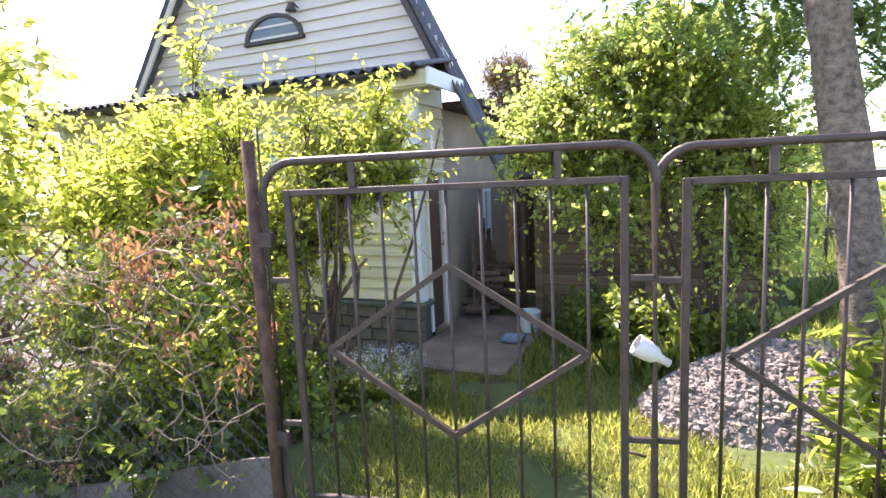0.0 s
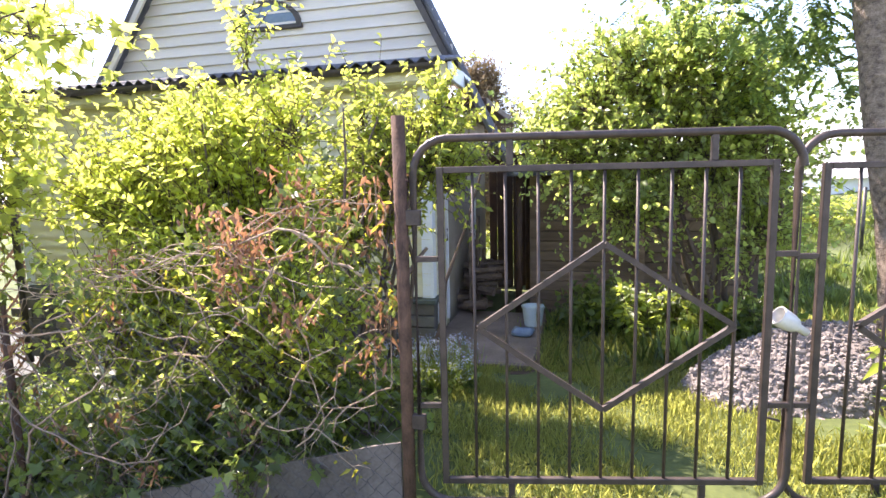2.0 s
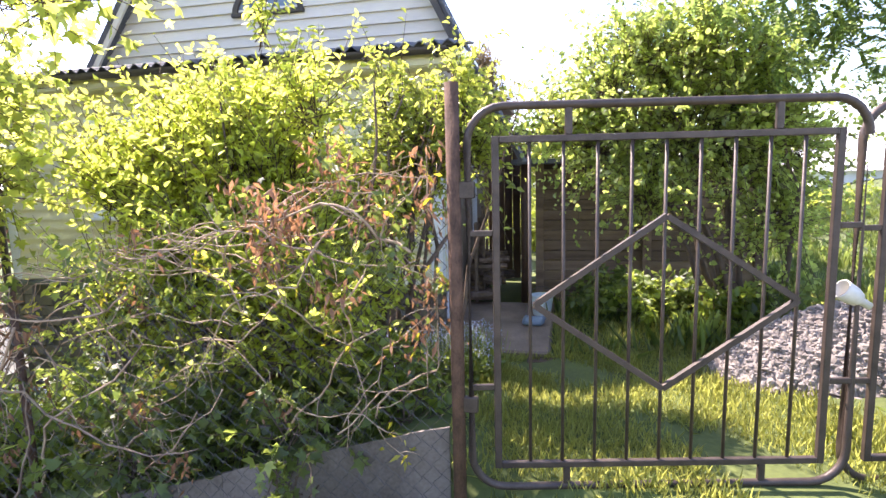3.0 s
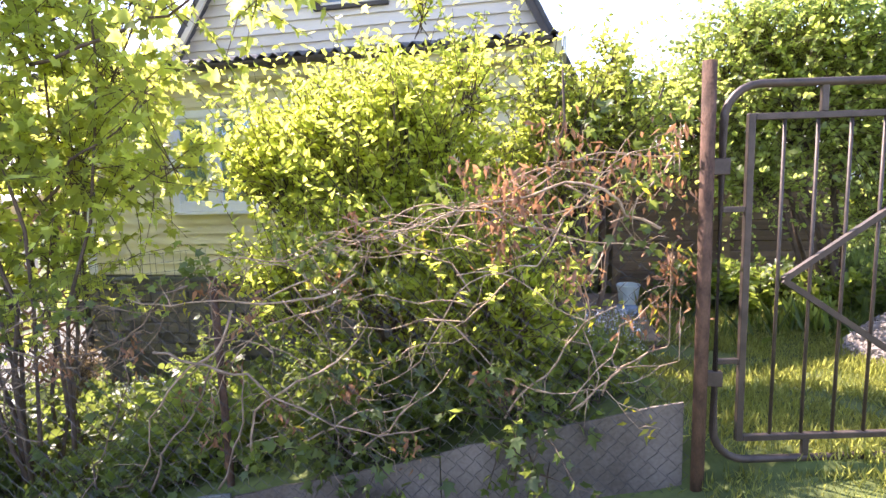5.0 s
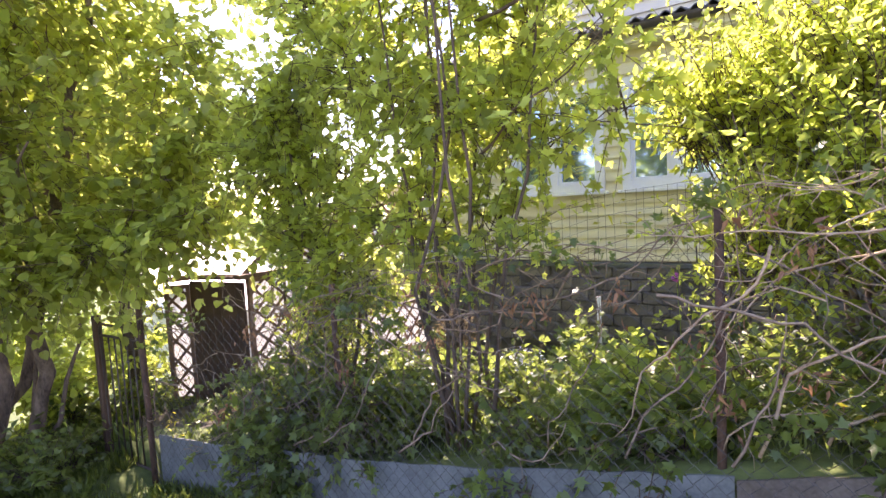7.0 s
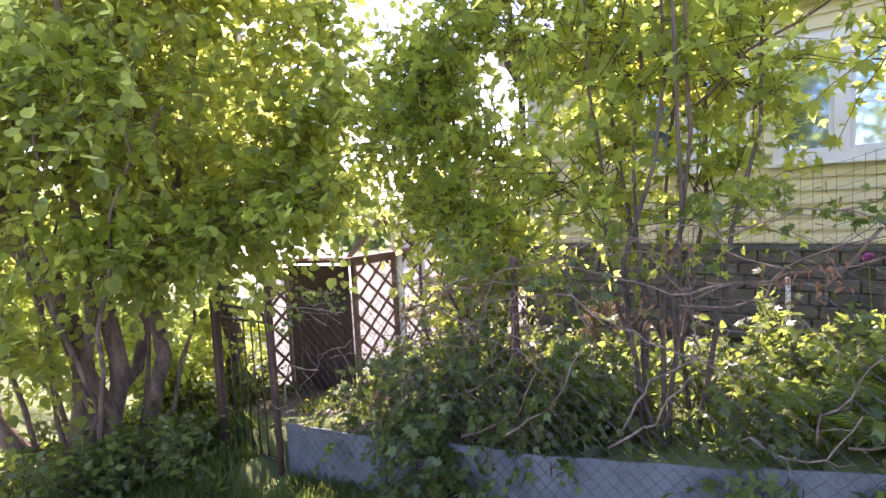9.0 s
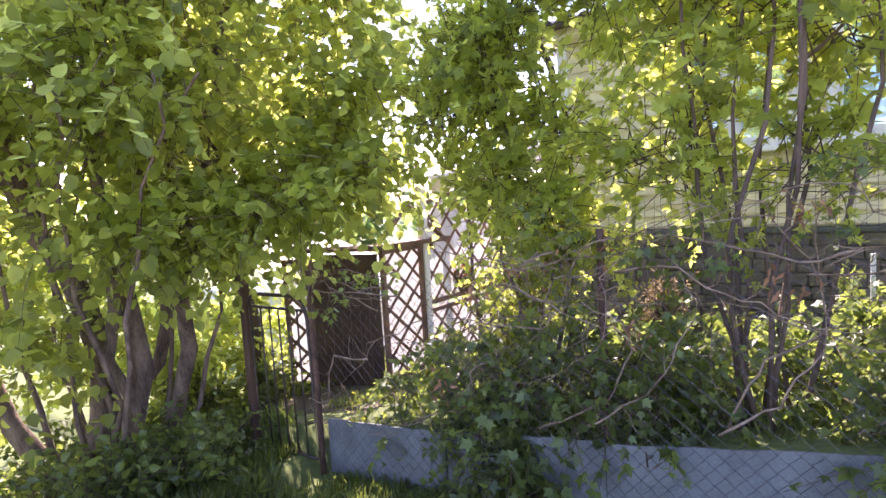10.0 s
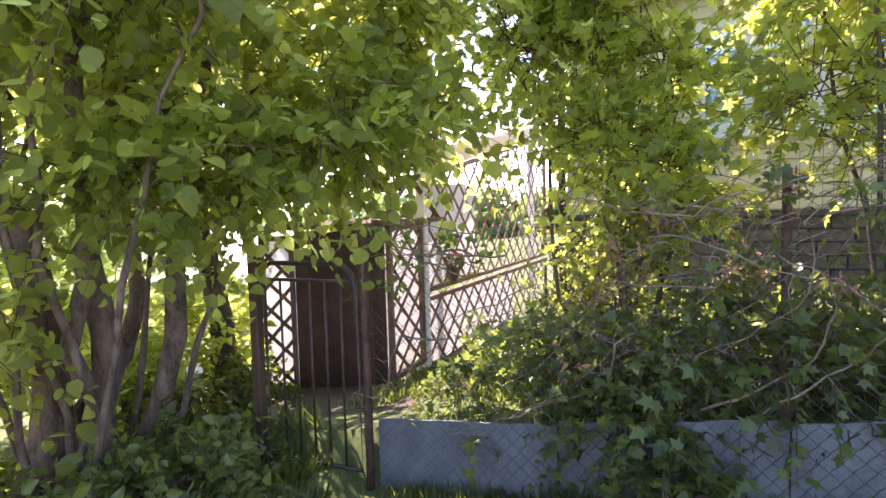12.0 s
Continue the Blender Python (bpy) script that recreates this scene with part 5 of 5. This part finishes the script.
t = thing("gate_tree", "dark crooked tree trunk beyond the garden gate", "tree")
q = rg(17)
z0 = gz(-11.06, 2.6)
p = np.array([(-11.10, 2.60, z0 - 0.1), (-11.06, 2.60, z0 + 0.4), (-11.04, 2.60, z0 + 0.8), (-11.12, 2.58, z0 + 1.2), (-11.22, 2.55, z0 + 1.7), (-11.25, 2.5, z0 + 2.4), (-11.2, 2.4, z0 + 3.4)])
tubes("trunk", [p], [(0.15, 0.12, 0.11, 0.10, 0.09, 0.07, 0.04)], M_BARK2, t, 10)
# Crown lobes are added on the sun's line to shade verge and path.
crown(t, q, [(-10.95, 2.45, 2.2, 0.75, 0.6, 0.4), (-11.3, 2.6, 2.7, 0.8, 0.6, 0.4), (-11.8, 2.3, 2.7, 0.9, 0.8, 0.5), (-12.2, 1.9, 3.3, 0.9, 0.9, 0.5), (-11.7, 3.7, 2.1, 0.7, 0.6, 0.4)], 950, 10, 0.085, L_LINDEN, M_BARK2, ROUND, up=0.1, twig_len=0.4, droop=0.4)
limbs(t, q, [((-11.12, 2.58, z0 + 1.2), (-10.8, 2.2, z0 + 2.0), 0.04, 0.012), ((-11.2, 2.55, z0 + 1.6), (-11.7, 2.4, z0 + 2.6), 0.04, 0.012)], M_BARK2, "limb")

t = thing("thuja", "tall dried brown thuja behind the house", "tree")
q = rg(8)
tubes("trunk", [[(-3.2, 11, -0.6), (-3.2, 11, 3.4)]], [(0.08, 0.02)], M_BARK2, t, 8)
crown(t, q, [(-3.1, 11, 1.2, 1.0, 0.6, 1.3), (-3.05, 11, 2.5, 1.0, 0.6, 0.9), (-3.15, 11, 3.35, 0.68, 0.45, 0.6)], 3400, 9, 0.085, L_CONIFER, M_BARK2, NARROW, up=1.0, twig_len=0.28, droop=-0.1)

t = thing("far_shrubs", "mixed green shrubs at the back of the garden", "shrubs", kind="stuff")
q = rg(9)
crown(t, q, [(-1.9, 11.5, 1.6, 0.8, 0.8, 1.0), (-2.2, 12.5, 0.2, 2.5, 1.0, 0.9), (-1.2, 11.5, 2.2, 0.7, 0.7, 0.7), (1.5, 12.0, 0.9, 2.0, 1.0, 0.9), (3.4, 11.5, 0.5, 1.0, 0.8, 0.35), (5.5, 14, 0.5, 2.0, 1.0, 0.3)], 1500, 9, 0.11, L_SHRUB, M_BARK2, up=0.4)
t = thing("far_shrubs", "sunlit green shrubs beyond the garden gate", "shrubs", kind="stuff")
# Higher lobes, mostly hidden by the linden, are added to shade the verge.
crown(t, q, [(-12.6, 2.0, -0.9, 1.2, 1.5, 0.8), (-12.4, -0.5, -0.9, 1.3, 1.3, 0.9), (-13.5, 0.8, 0.2, 1.5, 1.6, 1.0), (-12.8, -2.5, -0.5, 1.2, 1.2, 1.2), (-11.6, 8.6, -0.9, 0.8, 1.0, 0.6), (-11.2, 2.6, -0.8, 0.7, 0.5, 0.6), (-11.6, 3.9, -0.9, 0.6, 0.5, 0.5), (-11.0, 1.6, -1.0, 0.5, 0.5, 0.4), (-13.8, 2.9, 1.8, 1.3, 1.2, 1.2), (-14.2, 0.4, 1.8, 1.5, 1.5, 1.5), (-11.3, 2.3, 0.5, 0.6, 0.5, 0.7), (-11.9, 2.7, 1.7, 0.7, 0.6, 0.7), (-12.3, 3.1, 2.7, 0.8, 0.7, 0.6), (-11.6, 2.6, 0.5, 0.7, 0.6, 0.6), (-12.2, 2.4, 1.0, 0.8, 0.7, 0.7)], 4200, 9, 0.10, L_MAPLE, M_BARK2, up=0.4)
# Hedge outside the view, added for what the window panes mirror.
t = thing("roadside_hedge", "unseen leafy hedge added across the lane", "hedge", kind="stuff")
crown(t, q, [(-14 + 3.0 * i, -10.5 + 0.5 * math.sin(i * 2), lerp(-14 + 3.0 * i, ROAD) + 0.3, 2.0, 1.2, 0.6 + 0.15 * math.sin(i)) for i in range(11)], 1300, 9, 0.22, L_APPLE, M_BARK2, up=0.3, twig_len=0.6)
t = thing("distant_woods", "low wooded skyline beyond the gardens", "woods", kind="stuff")
crown(t, q, [(60 * math.cos(a) * (1 + 0.1 * math.sin(5 * a)), 60 * math.sin(a), -0.8, 7, 7, 2.6 + math.sin(7 * a)) for a in np.linspace(0, 2 * math.pi, 34)], 2600, 9, 1.3, L_ROWAN, M_BARK2, up=0.3, twig_len=2.5)

# ---- plants in the bed along the fence ----
q = rg(11)
for i in range(12):
    x = -2.35 - i * 0.54 + q.normal() * 0.08
    y = q.uniform(2.2, 3.2)
    z = gz(x, y)
    t = thing("leafy_plant", "low leafy green plant in the flower bed", "plant", "bed plants")
    # Fern colour paints the lit patch, the darkened bed colour the shade.
    crown(t, q, [(x, y, z + 0.18, 0.34, 0.30, 0.22), (x + 0.2, y - 0.2, z + 0.10, 0.30, 0.22, 0.16), (x - 0.15, y + 0.4, z + 0.2, 0.3, 0.3, 0.25)], 78, 9, 0.072, L_FERN if -5.1 < x < -4.2 or i == 0 else L_BED, M_BARK2, (OVATE, ROUND, LOBED)[i % 3], up=0.8, twig_len=0.32)
for i in range(7):
    x = -2.6 - i * 0.93 + q.normal() * 0.1
    z = lerp(x, SLAB)
    t = thing("creeping_plant", "trailing green leaves hanging over the slate boards", "plant", "creepers")
    k = 2.0 if i == 5 else 0.65
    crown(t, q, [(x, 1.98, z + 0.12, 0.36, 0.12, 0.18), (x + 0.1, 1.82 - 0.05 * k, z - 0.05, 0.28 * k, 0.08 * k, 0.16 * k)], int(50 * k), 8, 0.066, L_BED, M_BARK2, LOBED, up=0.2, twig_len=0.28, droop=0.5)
t = thing("creeping_plant", "dense trailing creeper spilling down over the slate boards", "plant", "creepers")
crown(t, q, [(-7.15, 1.72, -1.0, 0.36, 0.16, 0.32), (-7.0, 1.62, -1.2, 0.36, 0.12, 0.3), (-7.0, 1.85, -0.55, 0.5, 0.25, 0.35), (-6.5, 1.95, -0.4, 0.5, 0.25, 0.35), (-7.6, 2.1, -0.6, 0.45, 0.3, 0.35)], 290, 9, 0.07, L_BED, M_BARK2, LOBED, up=0.1, twig_len=0.3, droop=0.5)

for x, y in ((-9.9, 1.35), (-10.9, 1.7), (-11.3, 0.6), (-10.6, 2.4), (-9.75, 0.75), (-9.3, 0.95), (-10.0, 0.15), (-9.5, 0.35), (-10.7, -0.2)):
    z = gz(x, y)
    t = thing("leafy_plant", "low shaded leafy plant beside the garden gate", "plant", "gate plants")
    # Shade beside the gate is put into the leaf colour too.
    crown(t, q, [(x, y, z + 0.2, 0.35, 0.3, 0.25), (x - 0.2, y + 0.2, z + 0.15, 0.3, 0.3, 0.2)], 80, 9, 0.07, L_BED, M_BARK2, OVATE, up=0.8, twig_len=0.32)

t = thing("currant_bush", "loose green currant bush at the end of the bed", "bush")
limbs(t, q, [((-7.6 + dx, 2.7 + dy, gz(-7.6, 2.7) - 0.04), (-7.5 + 3 * dx, 2.65 + 2 * dy, 0.25), 0.012, 0.004) for dx, dy in q.normal(size=(7, 2)) * 0.09], M_BARK2, "stem")
crown(t, q, [(-7.6, 2.7, -0.35, 0.4, 0.35, 0.35), (-7.35, 2.65, 0.05, 0.3, 0.3, 0.3)], 240, 9, 0.052, L_SHRUB, M_BARK2, LOBED, up=0.6, twig_len=0.32)


def fern(x, y, seed, size=0.6):
    r = rg(seed)
    f = thing("fern", "arching light green fern in the bed", "fern", "ferns")
    z = gz(x, y)
    for i in range(10):
        a = i * 0.63 + r.normal() * 0.2
        P, D, N, S = [], [], [], []
        out = np.array([math.cos(a), math.sin(a), 0])
        L = size * r.uniform(0.8, 1.2)
        s = np.linspace(0, 1, 22)
        line = np.array([x, y, z]) + out * (L * 0.75 * s ** 1.3)[:, None] + np.array([0, 0, 1.0]) * (L * (1.15 * s - 0.75 * s ** 2.2))[:, None]
        tan = np.gradient(line, axis=0)
        side = np.cross(out, (0, 0, 1.0))
        for k in range(3, 22):
            w = 0.17 * L * math.sin(math.pi * (s[k] * 0.85 + 0.15)) + 0.01
            for sg_ in (1, -1):
                P.append(line[k]), D.append(side * sg_ + 0.3 * unit(tan[k])), N.append(np.cross(side, tan[k]) + 0.001), S.append(w * 1.4)
        frond = leaves("frond", np.array(P), np.array(D), np.array(N), np.array(S), L_FERN, f, NARROW)
        tagged(frond, kind="stuff")
        tubes("rib", [line[::3]], [(0.004, 0.003, 0.0025, 0.002, 0.002, 0.0015, 0.001, 0.001)], L_FERN, frond, 3)


for i, (x, y) in enumerate(((-3.75, 2.35), (-4.25, 2.5), (-4.6, 2.25), (-5.1, 2.6), (-4.9, 2.2), (-3.3, 2.4), (-6.2, 2.3))):
    fern(x, y, 40 + i, 0.42 + 0.06 * (i % 3))

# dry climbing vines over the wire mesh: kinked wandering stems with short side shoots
# Darker copy of the vine bark, with shade put into its colour.
M_DRYSHADE = material("shaded_vine_bark", (0.11, 0.074, 0.05), (0.32, 0.235, 0.165), 0.85, 12, 80, 0.5)


def wander(r, start, angle, steps, step, bend, pull):
    """A stem that wanders in the fence's plane, with a kink now and then."""
    p, pts, first = np.array(start, float), [np.array(start, float)], angle
    for k in range(steps):
        angle += r.normal() * bend + (r.choice((-0.8, 0.8)) if r.random() < 0.10 else 0.0) + pull * (first - angle)
        p = p + np.array([math.cos(angle), r.normal() * 0.22, math.sin(angle)]) * step
        y = fence_y(p[0])
        p[1] = min(max(p[1], y - 0.13), y + 0.18)
        pts.append(p.copy())
    return np.array(pts)


q = rg(21)
VINE_TOP = ((-8.6, 0.1), (-5.6, 0.55), (-3.3, 1.05), (-2.7, 1.22), (-1.9, 1.42))
for g, (xa, xb, zmid, count) in enumerate(((-1.90, -3.2, 1.08, 22), (-2.5, -4.3, 0.84, 22), (-3.7, -5.6, 0.42, 15), (-5.2, -7.2, 0.05, 20), (-6.4, -8.5, -0.28, 24))):
    t = thing("climbing_vine", "tangled half-dry climbing vine on the wire fence", "vine", "fence vines")
    paths, rad, tips = [], [], []
    for i in range(count):
        x0 = q.uniform(xb + 0.3, xa)
        y0 = fence_y(x0) + q.uniform(-0.07, 0.14)
        if i < 4:
            x0, z0, ang = x0 - 0.2, lerp(x0, SLAB) + 0.05, q.uniform(0.6, 1.3)
        else:
            z0, ang = lerp(x0, VINE_TOP) - abs(q.normal()) * 0.26 - 0.03, math.pi + 0.12 + q.normal() * 0.38
            if q.random() < 0.3:
                ang += math.pi
        steps = int(q.integers(9, 20))
        line = wander(q, (x0, y0, z0), ang, steps, 0.08, 0.22, 0.18)
        line[:, 0] = np.clip(line[:, 0], xb - 0.4, -1.86)
        line[:, 2] = np.minimum(line[:, 2], lerp(line[:, 0], VINE_TOP) + 0.05 * np.sin(line[:, 0] * 9 + i))
        line[:, 2] = np.maximum(line[:, 2], lerp(line[:, 0], SLAB) - 0.05)
        paths.append(line)
        r0 = q.uniform(0.0026, 0.0055) * (1.6 if i < 7 else 1)
        rad.append(np.linspace(r0, r0 * 0.4, len(line)))
        for k in range(2, len(line), 2):
            shoot = wander(q, line[k], q.uniform(0, 2 * math.pi), 3, q.uniform(0.03, 0.07), 0.4, 0.0)
            shoot[:, 0] = np.minimum(shoot[:, 0], -1.86)
            paths.append(shoot)
            rad.append(np.linspace(0.0026, 0.0009, 4))
            tips.append(shoot[-1])
    # Stretches from the third vine on take the shade-coloured bark.
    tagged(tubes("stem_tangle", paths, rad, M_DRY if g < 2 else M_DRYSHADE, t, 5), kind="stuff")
    tips = np.array(tips)
    for mat, nc, each, nm in ((L_BROWN, (26, 12, 6, 5, 5)[g], 22, "withered_leaves"), (L_YELLOW, (9, 11, 5, 4, 4)[g], 11, "yellow_leaves"), (L_BED, (10, 12, 12, 14, 16)[g], 18, "green_leaves")):
        if mat is L_BROWN and g == 0:
            c = tips[np.argsort(-tips[:, 2] - tips[:, 0] * 0.7)[:nc * 2:2]]
        else:
            c = tips[q.integers(0, len(tips), nc)]
        n = nc * each
        P = np.repeat(c, each, 0) + q.normal(size=(n, 3)) * np.array([0.055, 0.035, 0.05])
        D = q.normal(size=P.shape) * 0.6 + np.array([0, 0, -0.9 if mat is L_BROWN else -0.4])
        leaves(nm, P, D, q.normal(size=P.shape) + np.array([0, -0.5, 0.4]), q.uniform(0.025, 0.062, n) * (1.2 if mat is L_BROWN else 1), mat, t, LOBED if mat is L_BED else NARROW)

t = thing("dried_bush", "small dried-out brown conifer bush in the bed", "bush")
limbs(t, q, [((-6.62, 3.4, gz(-6.62, 3.4) - 0.03), (-6.62, 3.4, 0.0), 0.02, 0.006)], M_BARK2, "stem")
crown(t, q, [(-6.62, 3.4, -0.35, 0.14, 0.14, 0.28)], 160, 9, 0.05, L_CONIFER, M_BARK2, NARROW, up=0.8, twig_len=0.14)
st = thing("plant_stake", "pale wooden plant stake in the bed", "stake")
z = gz(-5.3, 3.6)
box("stick", -5.315, -5.285, 3.59, 3.61, z - 0.1, 0.10, M_WHITE, st, 0.003)
can = thing("blue_can", "blue plastic can standing in the bed", "can")
z = gz(-7.9, 4.5)
bm = bmesh.new()
add_box(bm, -8.0, -7.8, 4.42, 4.58, z - 0.01, z + 0.30, 0.03)
part("body", bm, M_BLUE, can)
tubes("spout", [[(-7.85, 4.5, z + 0.28), (-7.85, 4.5, z + 0.36)]], [0.025], M_BLUE, can, 8)

# forget-me-nots by the house corner and in the bed
for cx, cy, rr, n in ((-2.18, 3.55, 0.45, 800), (-5.9, 3.3, 0.22, 200)):
    f = thing("forget_me_nots", "patch of small pale blue flowers", "flowers")
    a, d = q.random(n) * 6.283, np.sqrt(q.random(n)) * rr
    P = np.stack([cx + d * np.cos(a), cy + d * np.sin(a) * 0.8, np.zeros(n)], 1)
    P[:, 2] = [gz(u[0], u[1]) for u in P]
    H = q.uniform(0.14, 0.44, n)
    tubes("stalk", [[u, u + np.array([q.normal() * 0.03, q.normal() * 0.03, h])] for u, h in zip(P, H)], [0.0015] * n, L_BED, f, 3)
    Q = np.repeat(P + np.stack([np.zeros(n), np.zeros(n), H], 1), 4, 0) + q.normal(size=(n * 4, 3)) * 0.012
    bloom = leaves("petal_growth", Q, q.normal(size=Q.shape), q.normal(size=Q.shape) + np.array([0, -0.5, 0.8]), np.full(len(Q), 0.009), L_BLUE, f, ROUND)
    tagged(bloom, kind="stuff")
    leaves("foliage", P + np.stack([np.zeros(n), np.zeros(n), H * 0.5], 1), q.normal(size=P.shape) + np.array([0, 0, 0.6]), q.normal(size=P.shape) + np.array([0, 0, 1.0]), q.uniform(0.03, 0.06, n), L_BED, f, OVATE)

for x, y, k in ((-0.95, 5.9, 0), (-0.55, 5.6, 1), (-0.15, 5.75, 0), (0.2, 5.2, 1), (-0.75, 6.3, 0), (0.5, 4.9, 0)):
    t = thing("leafy_plant", "dark green leafy plant growing in front of the shed", "plant", "shed plants")
    z = gz(x, y)
    crown(t, q, [(x, y, z + 0.18, 0.30, 0.25, 0.22), (x + 0.12, y - 0.15, z + 0.14, 0.25, 0.2, 0.18)], 70, 10, 0.085, (L_BED, L_FERN)[k], M_BARK2, OVATE, up=0.9, twig_len=0.3)
t = thing("hosta_clump", "bright yellow-green clump of upright broad leaves", "plant")
P = np.stack([-0.14 + q.normal(size=60) * 0.09, 4.75 + q.normal(size=60) * 0.07, np.zeros(60)], 1)
P[:, 2] = [gz(u[0], u[1]) for u in P]
tagged(leaves("leaf_growth", P, q.normal(size=P.shape) * 0.4 + np.array([0, 0, 1.0]), q.normal(size=P.shape), q.uniform(0.2, 0.36, 60), L_APPLE, t, NARROW), kind="stuff")

fl = thing("chive_flower", "single round pink flower on a thin stalk", "flower")
z = gz(-4.84, 4.29)
tubes("stalk", [[(-4.80, 4.29, z), (-4.82, 4.29, -0.2), (-4.84, 4.29, 0.15)]], [0.004], L_FERN, fl, 5)
d = unit(q.normal(size=(120, 3)))
leaves("bloom", np.array([-4.84, 4.29, 0.175]) + d * 0.015, d, q.normal(size=d.shape), np.full(120, 0.032), L_PINK, fl, OVATE)

# tall leafy perennial by the gate
t = thing("goldenrod_clump", "tall green perennial with long narrow leaves", "plant")
crown(t, q, [(1.0, 2.85, 0.45, 0.30, 0.30, 0.35), (1.35, 3.0, 0.55, 0.35, 0.3, 0.4), (0.85, 2.7, 0.25, 0.2, 0.2, 0.22)], 130, 12, 0.15, L_FERN, M_BARK2, NARROW, up=1.4, twig_len=0.4)
for j, (cx, cy, k) in enumerate(((-0.6, 5.9, 300), (-0.1, 4.6, 150))):
    t = thing("iris_clump", "clump of long upright green leaves beside the shed", "plant")
    P = np.stack([cx + q.normal(size=k) * 0.45, cy + q.normal(size=k) * 0.22, np.zeros(k)], 1)
    P[:, 2] = [gz(u[0], u[1]) for u in P]
    # Darkened leaf colour paints the shade beside the shed.
    leaves("leaf_growth", P, q.normal(size=P.shape) * 0.45 + np.array([0, 0, 1.0]), q.normal(size=P.shape), q.uniform(0.16, 0.38, k), L_BED, t, (NARROW[0] * np.array([0.2, 1, 1]), NARROW[1]))
    tagged(bpy.data.objects[t.children[0].name], kind="stuff")

# ---- gravel heap round the rowan ----
heap = thing("gravel_heap", "heap of pale gravel and broken rubble round the tree", "gravel", kind="stuff")


def heap_z(x, y):
    u, v = (x - 0.70) / 1.0, (y - 3.85) / 0.62
    h = max(0.0, 1 - (u * u + v * v)) ** 0.8
    return gz(x, y) - 0.03 + 0.46 * h + 0.03 * noise.noise((x * 7, y * 7, 0)) * h


n = 46
V = [(0.70 + 1.15 * (i / n * 2 - 1), 3.85 + 0.75 * (j / n * 2 - 1), 0) for j in range(n + 1) for i in range(n + 1)]
V = [(x, y, heap_z(x, y)) for x, y, _ in V]
F = [(j * (n + 1) + i, j * (n + 1) + i + 1, (j + 1) * (n + 1) + i + 1, (j + 1) * (n + 1) + i) for j in range(n) for i in range(n)]
link_mesh("mound", V, F, M_GRAVEL, heap, True)
bm = bmesh.new()
bmesh.ops.create_icosphere(bm, subdivisions=1, radius=1)
ico_v = np.array([v.co[:] for v in bm.verts])
ico_f = [[v.index for v in f.verts] for f in bm.faces]
bm.free()
V, F = [], []
while len(V) < 42 * 3200:
    a, d = q.random() * 6.283, math.sqrt(q.random())
    x, y = 0.70 + 1.03 * d * math.cos(a), 3.85 + 0.66 * d * math.sin(a)
    s = 0.007 + 0.019 * q.random() ** 4
    o = len(V)
    m = ico_v * (1 + 0.22 * q.normal(size=(len(ico_v), 1))) * (s * q.uniform(0.6, 1.4, 3))
    V.extend((m + np.array([x, y, heap_z(x, y) + s * 0.2])).tolist())
    F.extend([[o + i for i in f] for f in ico_f])
tagged(link_mesh("stones", V, F, M_GRAVEL, heap), kind="stuff")


# ---- grass ----
def grass(label, regions, mat, seed):
    r = rg(seed)
    g = thing("grass", label, "grass", kind="stuff")
    P, S = [], []
    for x0, x1, y0, y1, n, h0, h1 in regions:
        c = np.stack([r.uniform(x0, x1, n), r.uniform(y0, y1, n)], 1)
        keep = np.array([noise.noise((u[0] * 1.3, u[1] * 1.3, seed)) > -0.35 + 0.3 * r.random() for u in c])
        c = c[keep]
        for u in c:
            if ((u[0] - 0.7) / 1.0) ** 2 + ((u[1] - 3.85) / 0.62) ** 2 < 0.9 or (-2.6 < u[0] < -1.42 and 4.6 < u[1] < 6.6):
                continue
            P.append((u[0], u[1], gz(u[0], u[1])))
            S.append(r.uniform(h0, h1) * (0.8 + 0.5 * noise.noise((u[0] * 2.5, u[1] * 2.5, 3))))
    P = np.array(P)
    leaves("blades", P, r.normal(size=P.shape) * 0.4 + np.array([0, 0, 1.0]), r.normal(size=P.shape), np.array(S), mat, g, (NARROW[0] * np.array([0.3, 1, 1]), NARROW[1]))


grass("sunlit uneven lawn grass behind the gate", ((-1.9, 3.2, 1.9, 4.6, 52000, 0.04, 0.11), (-1.75, 3.2, 1.1, 1.9, 14000, 0.03, 0.08), (-1.4, 3.0, 4.6, 6.7, 12000, 0.07, 0.18), (-2.6, -1.4, 3.6, 4.7, 2500, 0.05, 0.12)), L_GRASS, 31)
grass("tall grass on the bank", ((1.2, 7.5, 5.5, 13.0, 22000, 0.12, 0.30), (0.9, 3.0, 2.4, 3.4, 1500, 0.12, 0.28)), L_BANK, 32)
# Verge blades share the darkened leaf colour, so their shade is painted in.
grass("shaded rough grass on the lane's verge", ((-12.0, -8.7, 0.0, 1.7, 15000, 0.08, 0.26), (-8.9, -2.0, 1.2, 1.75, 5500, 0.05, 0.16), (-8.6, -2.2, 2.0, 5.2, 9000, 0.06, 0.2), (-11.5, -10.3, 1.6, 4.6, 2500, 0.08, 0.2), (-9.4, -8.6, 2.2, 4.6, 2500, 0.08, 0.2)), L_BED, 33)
